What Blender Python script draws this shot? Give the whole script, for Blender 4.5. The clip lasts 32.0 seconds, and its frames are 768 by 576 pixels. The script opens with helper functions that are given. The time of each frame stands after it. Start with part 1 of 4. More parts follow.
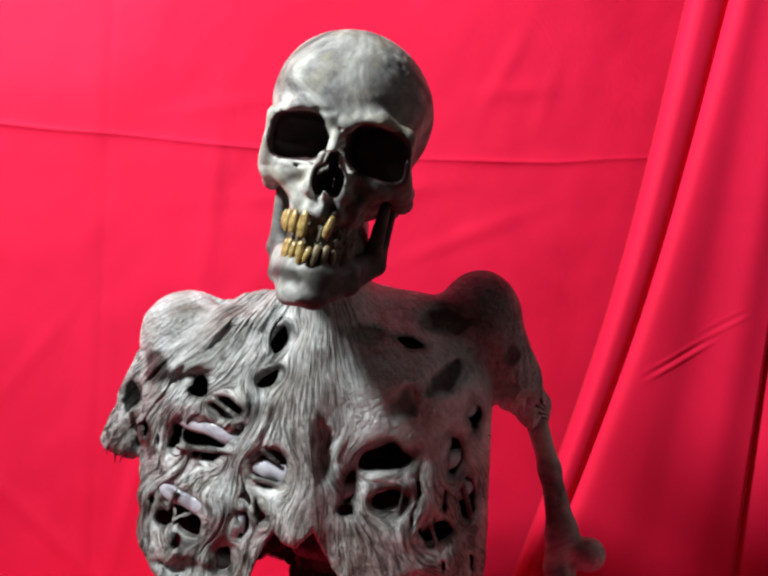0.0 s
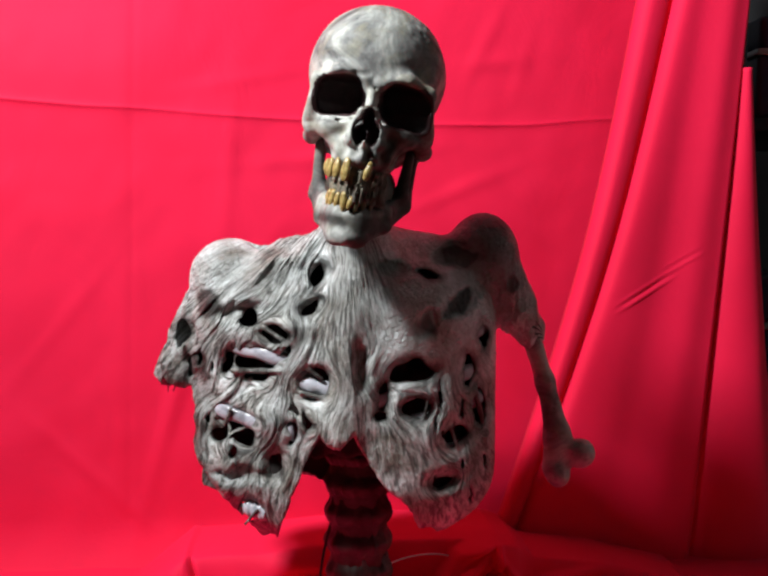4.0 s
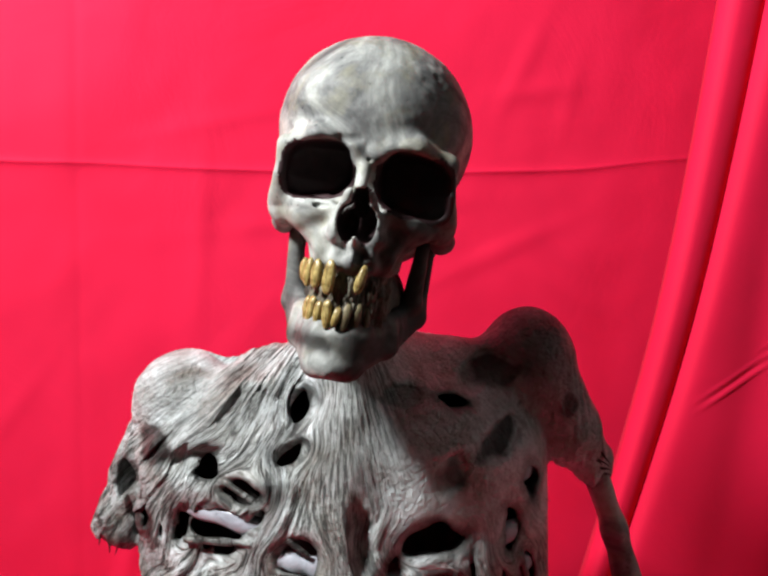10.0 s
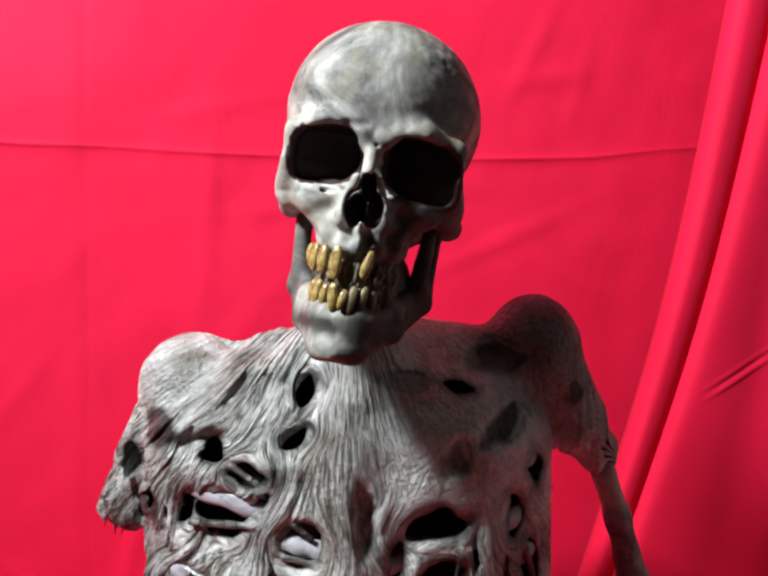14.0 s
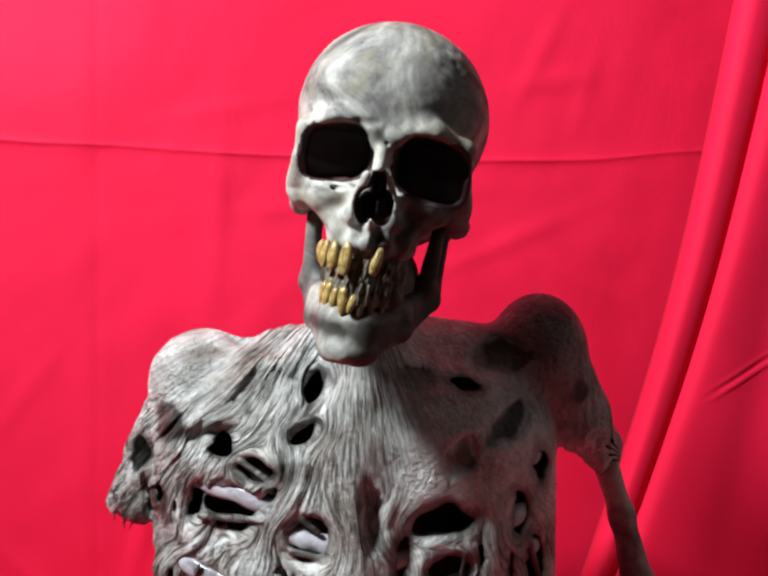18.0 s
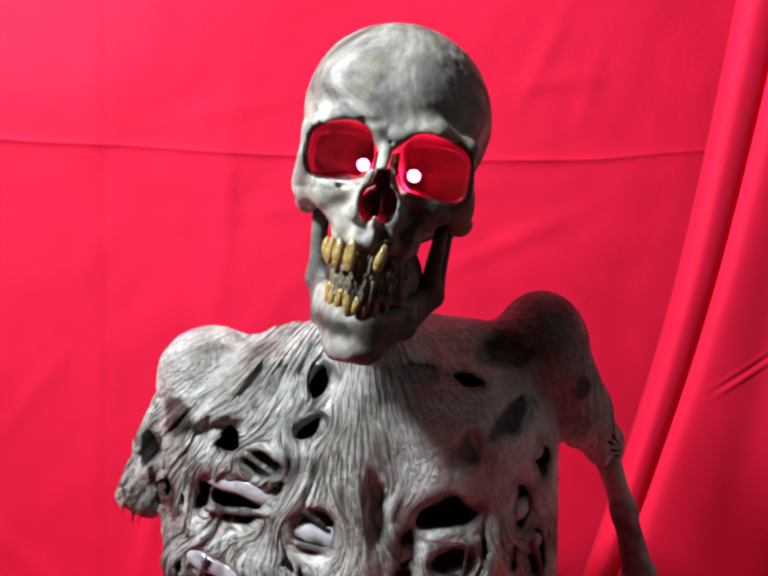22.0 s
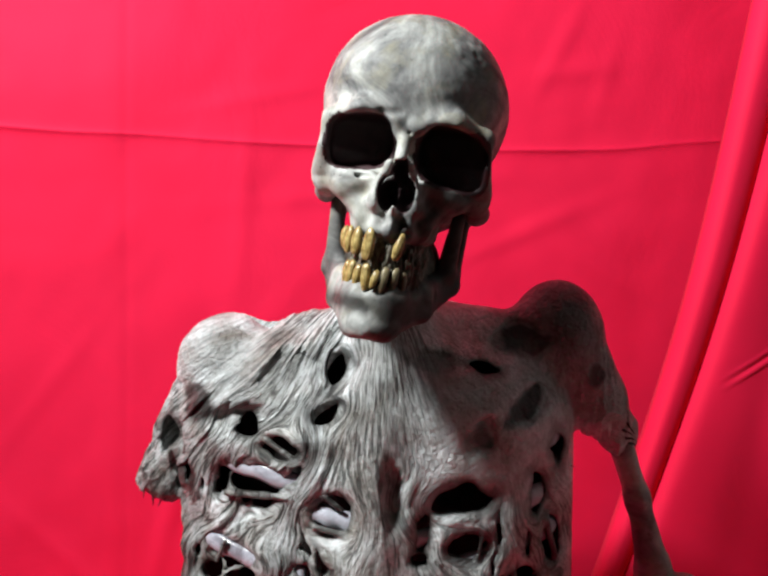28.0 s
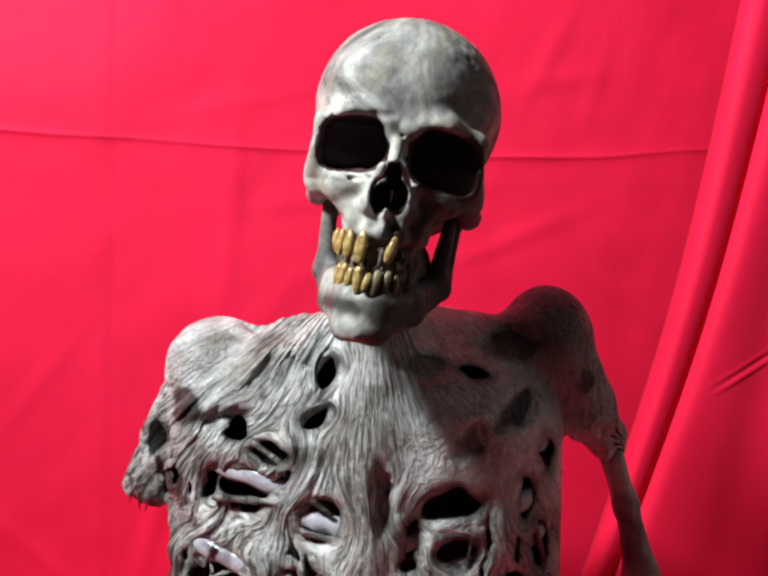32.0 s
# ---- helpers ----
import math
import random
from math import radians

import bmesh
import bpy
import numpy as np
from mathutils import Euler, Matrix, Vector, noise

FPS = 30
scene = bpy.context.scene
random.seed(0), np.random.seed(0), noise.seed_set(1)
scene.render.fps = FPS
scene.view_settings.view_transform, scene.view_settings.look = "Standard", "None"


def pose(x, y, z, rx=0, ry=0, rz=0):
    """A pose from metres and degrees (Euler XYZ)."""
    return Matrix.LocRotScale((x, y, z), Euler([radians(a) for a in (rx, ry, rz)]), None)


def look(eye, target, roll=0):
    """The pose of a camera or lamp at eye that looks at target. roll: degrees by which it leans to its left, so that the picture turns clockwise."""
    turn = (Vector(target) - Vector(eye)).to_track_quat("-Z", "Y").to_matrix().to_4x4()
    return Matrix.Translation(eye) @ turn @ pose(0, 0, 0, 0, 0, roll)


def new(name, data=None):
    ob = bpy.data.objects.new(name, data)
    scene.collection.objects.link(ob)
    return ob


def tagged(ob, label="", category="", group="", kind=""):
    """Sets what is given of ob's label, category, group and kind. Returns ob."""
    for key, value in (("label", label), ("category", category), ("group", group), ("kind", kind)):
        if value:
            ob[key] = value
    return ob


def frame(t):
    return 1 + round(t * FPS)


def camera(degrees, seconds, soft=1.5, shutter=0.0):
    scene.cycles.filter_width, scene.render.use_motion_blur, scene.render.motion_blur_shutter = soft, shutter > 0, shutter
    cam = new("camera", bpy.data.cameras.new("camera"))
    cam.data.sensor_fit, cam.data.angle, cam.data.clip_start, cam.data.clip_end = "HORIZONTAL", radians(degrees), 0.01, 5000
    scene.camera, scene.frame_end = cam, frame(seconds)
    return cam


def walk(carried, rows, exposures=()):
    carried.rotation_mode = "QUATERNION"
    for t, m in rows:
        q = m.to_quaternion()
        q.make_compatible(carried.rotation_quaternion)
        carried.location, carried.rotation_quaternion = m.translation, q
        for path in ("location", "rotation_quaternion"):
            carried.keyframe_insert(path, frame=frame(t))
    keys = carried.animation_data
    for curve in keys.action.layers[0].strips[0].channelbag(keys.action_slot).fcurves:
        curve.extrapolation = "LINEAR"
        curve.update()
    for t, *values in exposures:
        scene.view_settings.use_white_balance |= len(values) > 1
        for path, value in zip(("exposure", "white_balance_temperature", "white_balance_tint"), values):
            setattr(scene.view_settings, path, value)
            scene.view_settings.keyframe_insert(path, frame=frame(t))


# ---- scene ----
cam = camera(42.7, 32.0, soft=2.6)
PATH = [
    (0, (-0.02, 0.044, 1.259), (0.024, 2.042, 1.177), 2.0),
    (0.5, (-0.04, -0.003, 1.241), (0.048, 1.993, 1.152), 0.7),
    (1, (-0.084, -0.076, 1.224), (0.074, 1.916, 1.132), -0.1),
    (1.5, (-0.119, -0.113, 1.207), (0.041, 1.878, 1.107), 0.2),
    (2, (-0.127, -0.14, 1.193), (0.023, 1.852, 1.091), -0.0),
    (2.5, (-0.147, -0.151, 1.183), (0.015, 1.84, 1.076), -0.0),
    (3, (-0.157, -0.155, 1.183), (0.034, 1.833, 1.074), -0.3),
    (3.5, (-0.15, -0.146, 1.189), (0.048, 1.842, 1.098), -0.4),
    (5.5, (-0.013, 0.046, 1.254), (-0.012, 2.041, 1.113), 2.3),
    (6, (-0.042, 0.1, 1.253), (-0.027, 2.096, 1.12), 1.1),
    (6.5, (-0.114, 0.148, 1.277), (0.078, 2.136, 1.168), -1.3),
    (7, (-0.143, 0.165, 1.286), (0.131, 2.144, 1.187), -2.7),
    (7.5, (-0.111, 0.181, 1.3), (0.118, 2.165, 1.195), -0.7),
    (8, (-0.093, 0.196, 1.301), (0.055, 2.188, 1.211), 0.5),
    (8.5, (-0.092, 0.207, 1.302), (0.034, 2.201, 1.199), 0.3),
    (9, (-0.079, 0.206, 1.304), (0.038, 2.199, 1.189), -0.6),
    (9.5, (-0.07, 0.199, 1.304), (0.033, 2.194, 1.2), -0.8),
    (10, (-0.069, 0.195, 1.303), (0.034, 2.19, 1.201), -1.0),
    (10.5, (-0.067, 0.193, 1.306), (0.03, 2.188, 1.209), -0.9),
    (11, (-0.068, 0.192, 1.303), (0.031, 2.188, 1.207), -0.9),
    (11.5, (-0.066, 0.195, 1.302), (0.033, 2.189, 1.192), -1.0),
    (12, (-0.068, 0.191, 1.303), (0.022, 2.186, 1.193), -1.0),
    (12.5, (-0.069, 0.19, 1.301), (0.026, 2.185, 1.195), -0.8),
    (13, (-0.071, 0.193, 1.301), (0.022, 2.188, 1.192), -0.5),
    (13.5, (-0.071, 0.196, 1.301), (0.015, 2.191, 1.181), -0.5),
    (14, (-0.068, 0.194, 1.302), (0.019, 2.188, 1.174), -0.4),
    (14.5, (-0.069, 0.191, 1.299), (0.015, 2.185, 1.178), -0.3),
    (16.5, (-0.07, 0.186, 1.298), (0.014, 2.18, 1.174), -0.1),
    (17, (-0.07, 0.185, 1.296), (0.013, 2.18, 1.171), -0.1),
    (17.5, (-0.072, 0.184, 1.294), (0.014, 2.178, 1.168), -0.0),
    (18, (-0.072, 0.184, 1.297), (0.007, 2.179, 1.178), -0.0),
    (18.5, (-0.073, 0.179, 1.296), (0.006, 2.174, 1.181), 0.0),
    (19, (-0.07, 0.177, 1.297), (0.008, 2.172, 1.176), 0.1),
    (19.5, (-0.072, 0.177, 1.297), (-0.003, 2.172, 1.173), -0.0),
    (20, (-0.072, 0.177, 1.297), (0.0, 2.172, 1.175), -0.0),
    (20.5, (-0.071, 0.175, 1.296), (-0.006, 2.171, 1.177), 0.0),
    (21, (-0.073, 0.173, 1.296), (-0.011, 2.169, 1.185), 0.0),
    (21.5, (-0.071, 0.173, 1.296), (-0.012, 2.169, 1.183), -0.0),
    (22, (-0.07, 0.171, 1.294), (-0.006, 2.167, 1.178), -0.0),
    (22.5, (-0.072, 0.17, 1.292), (-0.004, 2.166, 1.181), -0.1),
    (23, (-0.072, 0.167, 1.294), (-0.006, 2.163, 1.185), -0.0),
    (23.5, (-0.073, 0.164, 1.294), (-0.012, 2.159, 1.18), -0.0),
    (24, (-0.073, 0.167, 1.292), (-0.012, 2.162, 1.17), -0.3),
    (24.5, (-0.073, 0.168, 1.292), (-0.018, 2.164, 1.175), -0.4),
    (25, (-0.074, 0.167, 1.293), (-0.017, 2.162, 1.17), -0.0),
    (25.5, (-0.073, 0.166, 1.294), (-0.024, 2.162, 1.164), 0.2),
    (27.5, (-0.073, 0.161, 1.295), (-0.037, 2.156, 1.162), 0.1),
    (28, (-0.073, 0.16, 1.294), (-0.038, 2.155, 1.156), 0.2),
    (28.5, (-0.073, 0.16, 1.293), (-0.039, 2.155, 1.164), 0.0),
    (29, (-0.078, 0.159, 1.292), (-0.039, 2.155, 1.165), 0.1),
    (29.5, (-0.078, 0.16, 1.291), (-0.043, 2.156, 1.169), 0.2),
    (30, (-0.077, 0.16, 1.291), (-0.046, 2.157, 1.17), 0.1),
    (30.5, (-0.078, 0.159, 1.293), (-0.043, 2.155, 1.177), 0.2),
    (31, (-0.074, 0.158, 1.295), (-0.04, 2.155, 1.177), -0.0),
    (31.5, (-0.074, 0.162, 1.295), (-0.033, 2.158, 1.177), 0.1),
    (32, (-0.08, 0.162, 1.289), (-0.009, 2.157, 1.171), 0.6),
]
walk(cam, [(t, look(eye, target, roll)) for t, eye, target, roll in PATH])

# ---- light ----
world = bpy.data.worlds.new("world")
scene.world = world
world.use_nodes = True
world.node_tree.nodes["Background"].inputs[0].default_value = (0.55, 0.6, 0.7, 1)
world.node_tree.nodes["Background"].inputs[1].default_value = 0.18
scene.view_settings.exposure = 0.0


def area_light(name, place, aim, width, height, power, colour):
    data = bpy.data.lights.new(name, "AREA")
    data.spread = radians(130)
    data.shape, data.size, data.size_y, data.energy, data.color = "RECTANGLE", width, height, power, colour
    ob = new(name, data)
    ob.matrix_world = look(place, aim)
    return ob


# unseen lamp, set high on the -x side to fit the cast shadows
area_light("room_lamp", (-1.14, 0.37, 2.49), (-0.12, 1.25, 1.66), 0.28, 0.28, 42, (0.96, 1.0, 0.99))


# ---- materials ----
def material(name, build):
    m = bpy.data.materials.new(name)
    m.use_nodes = True
    nt = m.node_tree
    b = nt.nodes["Principled BSDF"]
    build(nt, b)
    return m


def node(nt, kind, **values):
    n = nt.nodes.new(kind)
    for key, v in values.items():
        n.inputs[key.replace("_", " ")].default_value = v
    return n


def coords(nt, scale=(1, 1, 1)):
    c = nt.nodes.new("ShaderNodeTexCoord")
    m = nt.nodes.new("ShaderNodeMapping")
    m.inputs["Scale"].default_value = scale
    nt.links.new(c.outputs["Object"], m.inputs["Vector"])
    return m.outputs[0]


def noise_tex(nt, vec, scale, detail=4.0, rough=0.55, distort=0.0):
    n = node(nt, "ShaderNodeTexNoise", Scale=scale, Detail=detail, Roughness=rough, Distortion=distort)
    nt.links.new(vec, n.inputs["Vector"])
    return n.outputs["Fac"]


def ramp(nt, fac, stops):
    r = nt.nodes.new("ShaderNodeValToRGB")
    e = r.color_ramp.elements
    while len(e) < len(stops):
        e.new(0.5)
    for el, (p, c) in zip(e, stops):
        el.position = p
        el.color = (c, c, c, 1) if isinstance(c, (int, float)) else (*c, 1)
    nt.links.new(fac, r.inputs[0])
    return r.outputs[0]


def mix(nt, fac, a, b, mode="MIX"):
    m = nt.nodes.new("ShaderNodeMix")
    m.data_type, m.blend_type = "RGBA", mode
    for sock, v in ((m.inputs[0], fac), (m.inputs[6], a), (m.inputs[7], b)):
        if isinstance(v, (int, float)):
            sock.default_value = v
        elif isinstance(v, tuple):
            sock.default_value = (*v, 1)
        else:
            nt.links.new(v, sock)
    return m.outputs[2]


def bump(nt, b, height, strength, distance):
    n = node(nt, "ShaderNodeBump", Strength=strength, Distance=distance)
    nt.links.new(height, n.inputs["Height"])
    nt.links.new(n.outputs[0], b.inputs["Normal"])


def attribute(nt, name):
    a = nt.nodes.new("ShaderNodeAttribute")
    a.attribute_name = name
    return a.outputs["Fac"]


def bone_paint(light, mid, dark, grain=90.0, wash_shade=0.0, gloss=0.42):
    def build(nt, b):
        v = coords(nt)
        big = noise_tex(nt, v, 22.0, 5.0, 0.6, 0.6)
        small = noise_tex(nt, v, grain, 6.0, 0.65, 0.3)
        c = ramp(nt, big, [(0.30, dark), (0.47, mid), (0.66, light)])
        c = mix(nt, 0.45, c, ramp(nt, small, [(0.25, 0.35), (0.6, 1.0)]), "MULTIPLY")
        speck = ramp(nt, noise_tex(nt, v, 210.0, 2.0), [(0.28, 0.25), (0.36, 1.0)])
        c = mix(nt, 0.5, c, speck, "MULTIPLY")
        if wash_shade:
            c = mix(nt, ramp(nt, attribute(nt, "wash_shade"), [(0.2, 0.0), (0.85, wash_shade)]), c, (0.028, 0.024, 0.02))
        nt.links.new(c, b.inputs["Base Color"])
        nt.links.new(ramp(nt, small, [(0.3, gloss + 0.2), (0.7, gloss)]), b.inputs["Roughness"])
        bump(nt, b, small, 0.35, 0.0012)
    return build


def flesh_paint(nt, b):
    v = coords(nt)
    a = nt.nodes.new("ShaderNodeAttribute")
    a.attribute_name = "strand"
    m = nt.nodes.new("ShaderNodeMapping")
    m.inputs["Scale"].default_value = (1.0, 0.11, 0.3)
    nt.links.new(a.outputs["Vector"], m.inputs["Vector"])
    thick = noise_tex(nt, m.outputs[0], 380.0, 4.0, 0.65, 0.5)
    thin = noise_tex(nt, m.outputs[0], 900.0, 3.0, 0.65, 0.6)
    amount = attribute(nt, "amount")
    big = noise_tex(nt, v, 20.0, 5.0, 0.6, 0.6)
    small = noise_tex(nt, v, 160.0, 5.0, 0.65, 0.3)
    c = ramp(nt, big, [(0.30, (0.28, 0.265, 0.23)), (0.45, (0.58, 0.59, 0.58)), (0.62, (0.83, 0.87, 0.89))])
    c = mix(nt, 0.4, c, ramp(nt, small, [(0.28, 0.35), (0.6, 1.0)]), "MULTIPLY")
    # strand grooves are also coloured dark, in step with the bump
    line = ramp(nt, thick, [(0.40, (0.03, 0.027, 0.025)), (0.47, (0.5, 0.49, 0.46)), (0.54, (1.0, 1.0, 1.0))])
    hair = ramp(nt, thin, [(0.34, (0.25, 0.23, 0.20)), (0.52, (1.0, 1.0, 1.0))])
    both = mix(nt, 0.8, line, hair, "MULTIPLY")
    c = mix(nt, amount, c, mix(nt, 0.92, c, both, "MULTIPLY"))
    c = mix(nt, attribute(nt, "wash_shade"), c, (0.014, 0.011, 0.010))
    nt.links.new(c, b.inputs["Base Color"])
    nt.links.new(ramp(nt, small, [(0.3, 0.55), (0.7, 0.28)]), b.inputs["Roughness"])
    crack = nt.nodes.new("ShaderNodeTexVoronoi")
    crack.feature = "DISTANCE_TO_EDGE"
    crack.inputs["Scale"].default_value = 75.0
    warp = nt.nodes.new("ShaderNodeMix")
    warp.data_type, warp.blend_type = "RGBA", "LINEAR_LIGHT"
    warp.inputs[0].default_value = 0.02
    nt.links.new(v, warp.inputs[6])
    fold = nt.nodes.new("ShaderNodeTexNoise")
    fold.inputs["Scale"].default_value = 30.0
    nt.links.new(v, fold.inputs["Vector"])
    nt.links.new(fold.outputs["Color"], warp.inputs[7])
    nt.links.new(warp.outputs[2], crack.inputs["Vector"])
    wrinkle = ramp(nt, crack.outputs["Distance"], [(0.0, 0.0), (0.16, 1.0)])
    h = mix(nt, 0.35, thick, thin)
    h = mix(nt, amount, mix(nt, 0.10, small, wrinkle), mix(nt, 0.2, h, small))
    bump(nt, b, h, 1.0, 0.007)


def tooth_paint(nt, b):
    v = coords(nt)
    blot = noise_tex(nt, v, 190.0, 4.0, 0.6, 0.5)
    streak = noise_tex(nt, coords(nt, (1.0, 1.0, 0.2)), 600.0, 3.0, 0.6)
    c = ramp(nt, blot, [(0.27, (0.05, 0.033, 0.012)), (0.40, (0.27, 0.18, 0.055)), (0.62, (0.52, 0.40, 0.16))])
    c = mix(nt, 0.55, c, ramp(nt, streak, [(0.34, 0.15), (0.50, 1.0)]), "MULTIPLY")
    nt.links.new(c, b.inputs["Base Color"])
    b.inputs["Roughness"].default_value = 0.28
    bump(nt, b, streak, 0.4, 0.001)


def skull_paint(nt, b):
    v = coords(nt)
    cloud = noise_tex(nt, v, 17.0, 6.0, 0.62, 0.9)
    patch = noise_tex(nt, v, 38.0, 5.0, 0.6, 0.5)
    small = noise_tex(nt, v, 120.0, 6.0, 0.65, 0.3)
    c = ramp(nt, cloud, [(0.34, (0.08, 0.08, 0.08)), (0.43, (0.18, 0.182, 0.18)), (0.50, (0.29, 0.295, 0.285)), (0.60, (0.50, 0.51, 0.485))])
    c = mix(nt, ramp(nt, patch, [(0.50, 0.0), (0.68, 0.55)]), c, (0.30, 0.28, 0.19))
    c = mix(nt, ramp(nt, patch, [(0.28, 0.65), (0.42, 0.0)]), c, (0.11, 0.105, 0.11))
    c = mix(nt, 0.35, c, ramp(nt, small, [(0.28, 0.35), (0.55, 1.0)]), "MULTIPLY")
    speck = ramp(nt, noise_tex(nt, v, 240.0, 2.0), [(0.24, 0.15), (0.32, 1.0)])
    c = mix(nt, 0.6, c, speck, "MULTIPLY")
    # dark smears, plus shade painted onto the +x half of face and jaw
    c = mix(nt, attribute(nt, "stain_shade"), c, (0.014, 0.011, 0.010))
    nt.links.new(c, b.inputs["Base Color"])
    b.inputs["Specular IOR Level"].default_value = 0.35
    nt.links.new(ramp(nt, cloud, [(0.35, 0.66), (0.65, 0.48)]), b.inputs["Roughness"])
    bump(nt, b, mix(nt, 0.5, patch, small), 0.35, 0.0016)


def plain(colour, rough=0.6, metal=0.0, grain=60.0, vary=0.25, depth=0.0005):
    def build(nt, b):
        n = noise_tex(nt, coords(nt), grain, 5.0, 0.6)
        nt.links.new(mix(nt, vary, colour, ramp(nt, n, [(0.3, 0.2), (0.7, 1.0)]), "MULTIPLY"), b.inputs["Base Color"])
        b.inputs["Roughness"].default_value, b.inputs["Metallic"].default_value = rough, metal
        bump(nt, b, n, 0.3, depth)
    return build


def cloth(nt, b):
    v = coords(nt)
    crease = noise_tex(nt, v, 7.0, 6.0, 0.62, 0.8)
    soft = noise_tex(nt, v, 2.2, 3.0, 0.5)
    weave = noise_tex(nt, coords(nt, (1.0, 1.0, 0.25)), 900.0, 1.0)
    c = mix(nt, ramp(nt, soft, [(0.3, 0.0), (0.7, 1.0)]), (0.66, 0.0048, 0.043), (0.76, 0.0072, 0.057))
    c = mix(nt, 0.15, c, ramp(nt, crease, [(0.35, 0.7), (0.6, 1.0)]), "MULTIPLY")
    nt.links.new(c, b.inputs["Base Color"])
    b.inputs["Roughness"].default_value = 0.75
    b.inputs["Specular IOR Level"].default_value = 0.2
    b.inputs["Sheen Weight"].default_value = 0.06
    b.inputs["Sheen Tint"].default_value = (1.0, 0.25, 0.35, 1)
    total = mix(nt, 0.06, crease, weave)
    bump(nt, b, total, 0.2, 0.008)


def glow(colour, strength):
    def build(nt, b):
        b.inputs["Base Color"].default_value = (0.3, 0.0, 0.0, 1)
        b.inputs["Emission Color"].default_value = (*colour, 1)
        b.inputs["Emission Strength"].default_value = strength
    return build


def glass_red(nt, b):
    b.inputs["Base Color"].default_value = (0.05, 0.001, 0.003, 1)
    b.inputs["Roughness"].default_value = 0.15


SKULL = material("aged_skull_paint", skull_paint)
FLESH = material("dried_flesh_latex", flesh_paint)
RIB = material("glossy_rib_paint", bone_paint((0.70, 0.72, 0.80), (0.42, 0.42, 0.48), (0.06, 0.05, 0.06), 60.0, 0.0, 0.14))
SPINE = material("dark_spine_paint", bone_paint((0.10, 0.09, 0.075), (0.040, 0.034, 0.029), (0.015, 0.012, 0.011), 90.0, 0.0, 0.45))
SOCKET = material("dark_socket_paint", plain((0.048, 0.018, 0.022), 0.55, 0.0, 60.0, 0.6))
TOOTH = material("yellowed_tooth_enamel", tooth_paint)
STAINED_SHADED = material("stained_shaded_enamel", bone_paint((0.30, 0.25, 0.14), (0.15, 0.12, 0.065), (0.03, 0.025, 0.02), 260.0, 0.0, 0.3))
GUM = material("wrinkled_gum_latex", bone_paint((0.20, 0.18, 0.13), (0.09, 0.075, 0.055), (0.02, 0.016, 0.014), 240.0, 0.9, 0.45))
RED_CLOTH = material("red_cotton_cloth", cloth)
INNER = material("black_lining", plain((0.020, 0.014, 0.013), 0.7, 0.0, 90.0))
LED_ON = material("red_led_glow", glow((1.0, 0.008, 0.045), 380.0))
LED_OFF = material("red_led_plastic", glass_red)
BLACK = material("black_plastic", plain((0.012, 0.012, 0.014), 0.6, 0.0, 90.0))
RACK = material("dark_rack_metal", plain((0.03, 0.032, 0.045), 0.45, 0.3, 40.0))
WALL = material("grey_wall_paint", plain((0.50, 0.50, 0.49), 0.85, 0.0, 12.0, 0.1))
DARK_WALL = material("dark_wall_paint", plain((0.035, 0.034, 0.04), 0.85, 0.0, 12.0))
FLOOR = material("brown_floor_board", plain((0.16, 0.11, 0.075), 0.6, 0.0, 9.0))
PINE = material("pale_pine_wood", plain((0.52, 0.34, 0.17), 0.6, 0.0, 35.0))


# ---- shaping tools ----
TABLE = np.random.RandomState(5).rand(48, 48, 48).astype(np.float32)


def lattice(x, y, z):
    """Smooth random field, about -1 to 1."""
    out = 0.0
    i, j, k = (np.floor(a).astype(np.int32) for a in (x, y, z))
    u, v, w = x - i, y - j, z - k
    u, v, w = (a * a * (3 - 2 * a) for a in (u, v, w))
    for a in (0, 1):
        for b in (0, 1):
            for c in (0, 1):
                wt = (u if a else 1 - u) * (v if b else 1 - v) * (w if c else 1 - w)
                out = out + wt * TABLE[(i + a) % 48, (j + b) % 48, (k + c) % 48]
    return out * 2 - 1


def ball(p, c, r):
    q = [(p[i] - c[i]) / r[i] for i in range(3)]
    k0 = np.sqrt(q[0] ** 2 + q[1] ** 2 + q[2] ** 2)
    k1 = np.sqrt(sum((q[i] / r[i]) ** 2 for i in range(3))) + 1e-9
    return k0 * (k0 - 1) / k1


def limb(p, a, b, ra, rb=None):
    """A rounded cone from a to b."""
    rb = ra if rb is None else rb
    d = [b[i] - a[i] for i in range(3)]
    n = sum(v * v for v in d)
    h = np.clip(sum((p[i] - a[i]) * d[i] for i in range(3)) / n, 0, 1)
    return np.sqrt(sum((p[i] - a[i] - d[i] * h) ** 2 for i in range(3))) - (ra + (rb - ra) * h)


def join(a, b, k):
    h = np.clip(0.5 + 0.5 * (b - a) / k, 0, 1)
    return b + (a - b) * h - k * h * (1 - h)


def cut(a, b, k):
    return -join(-a, b, k)


def grid(low, high, step):
    ax = [np.arange(low[i], high[i] + step, step, dtype=np.float32) for i in range(3)]
    return np.meshgrid(*ax, indexing="ij")


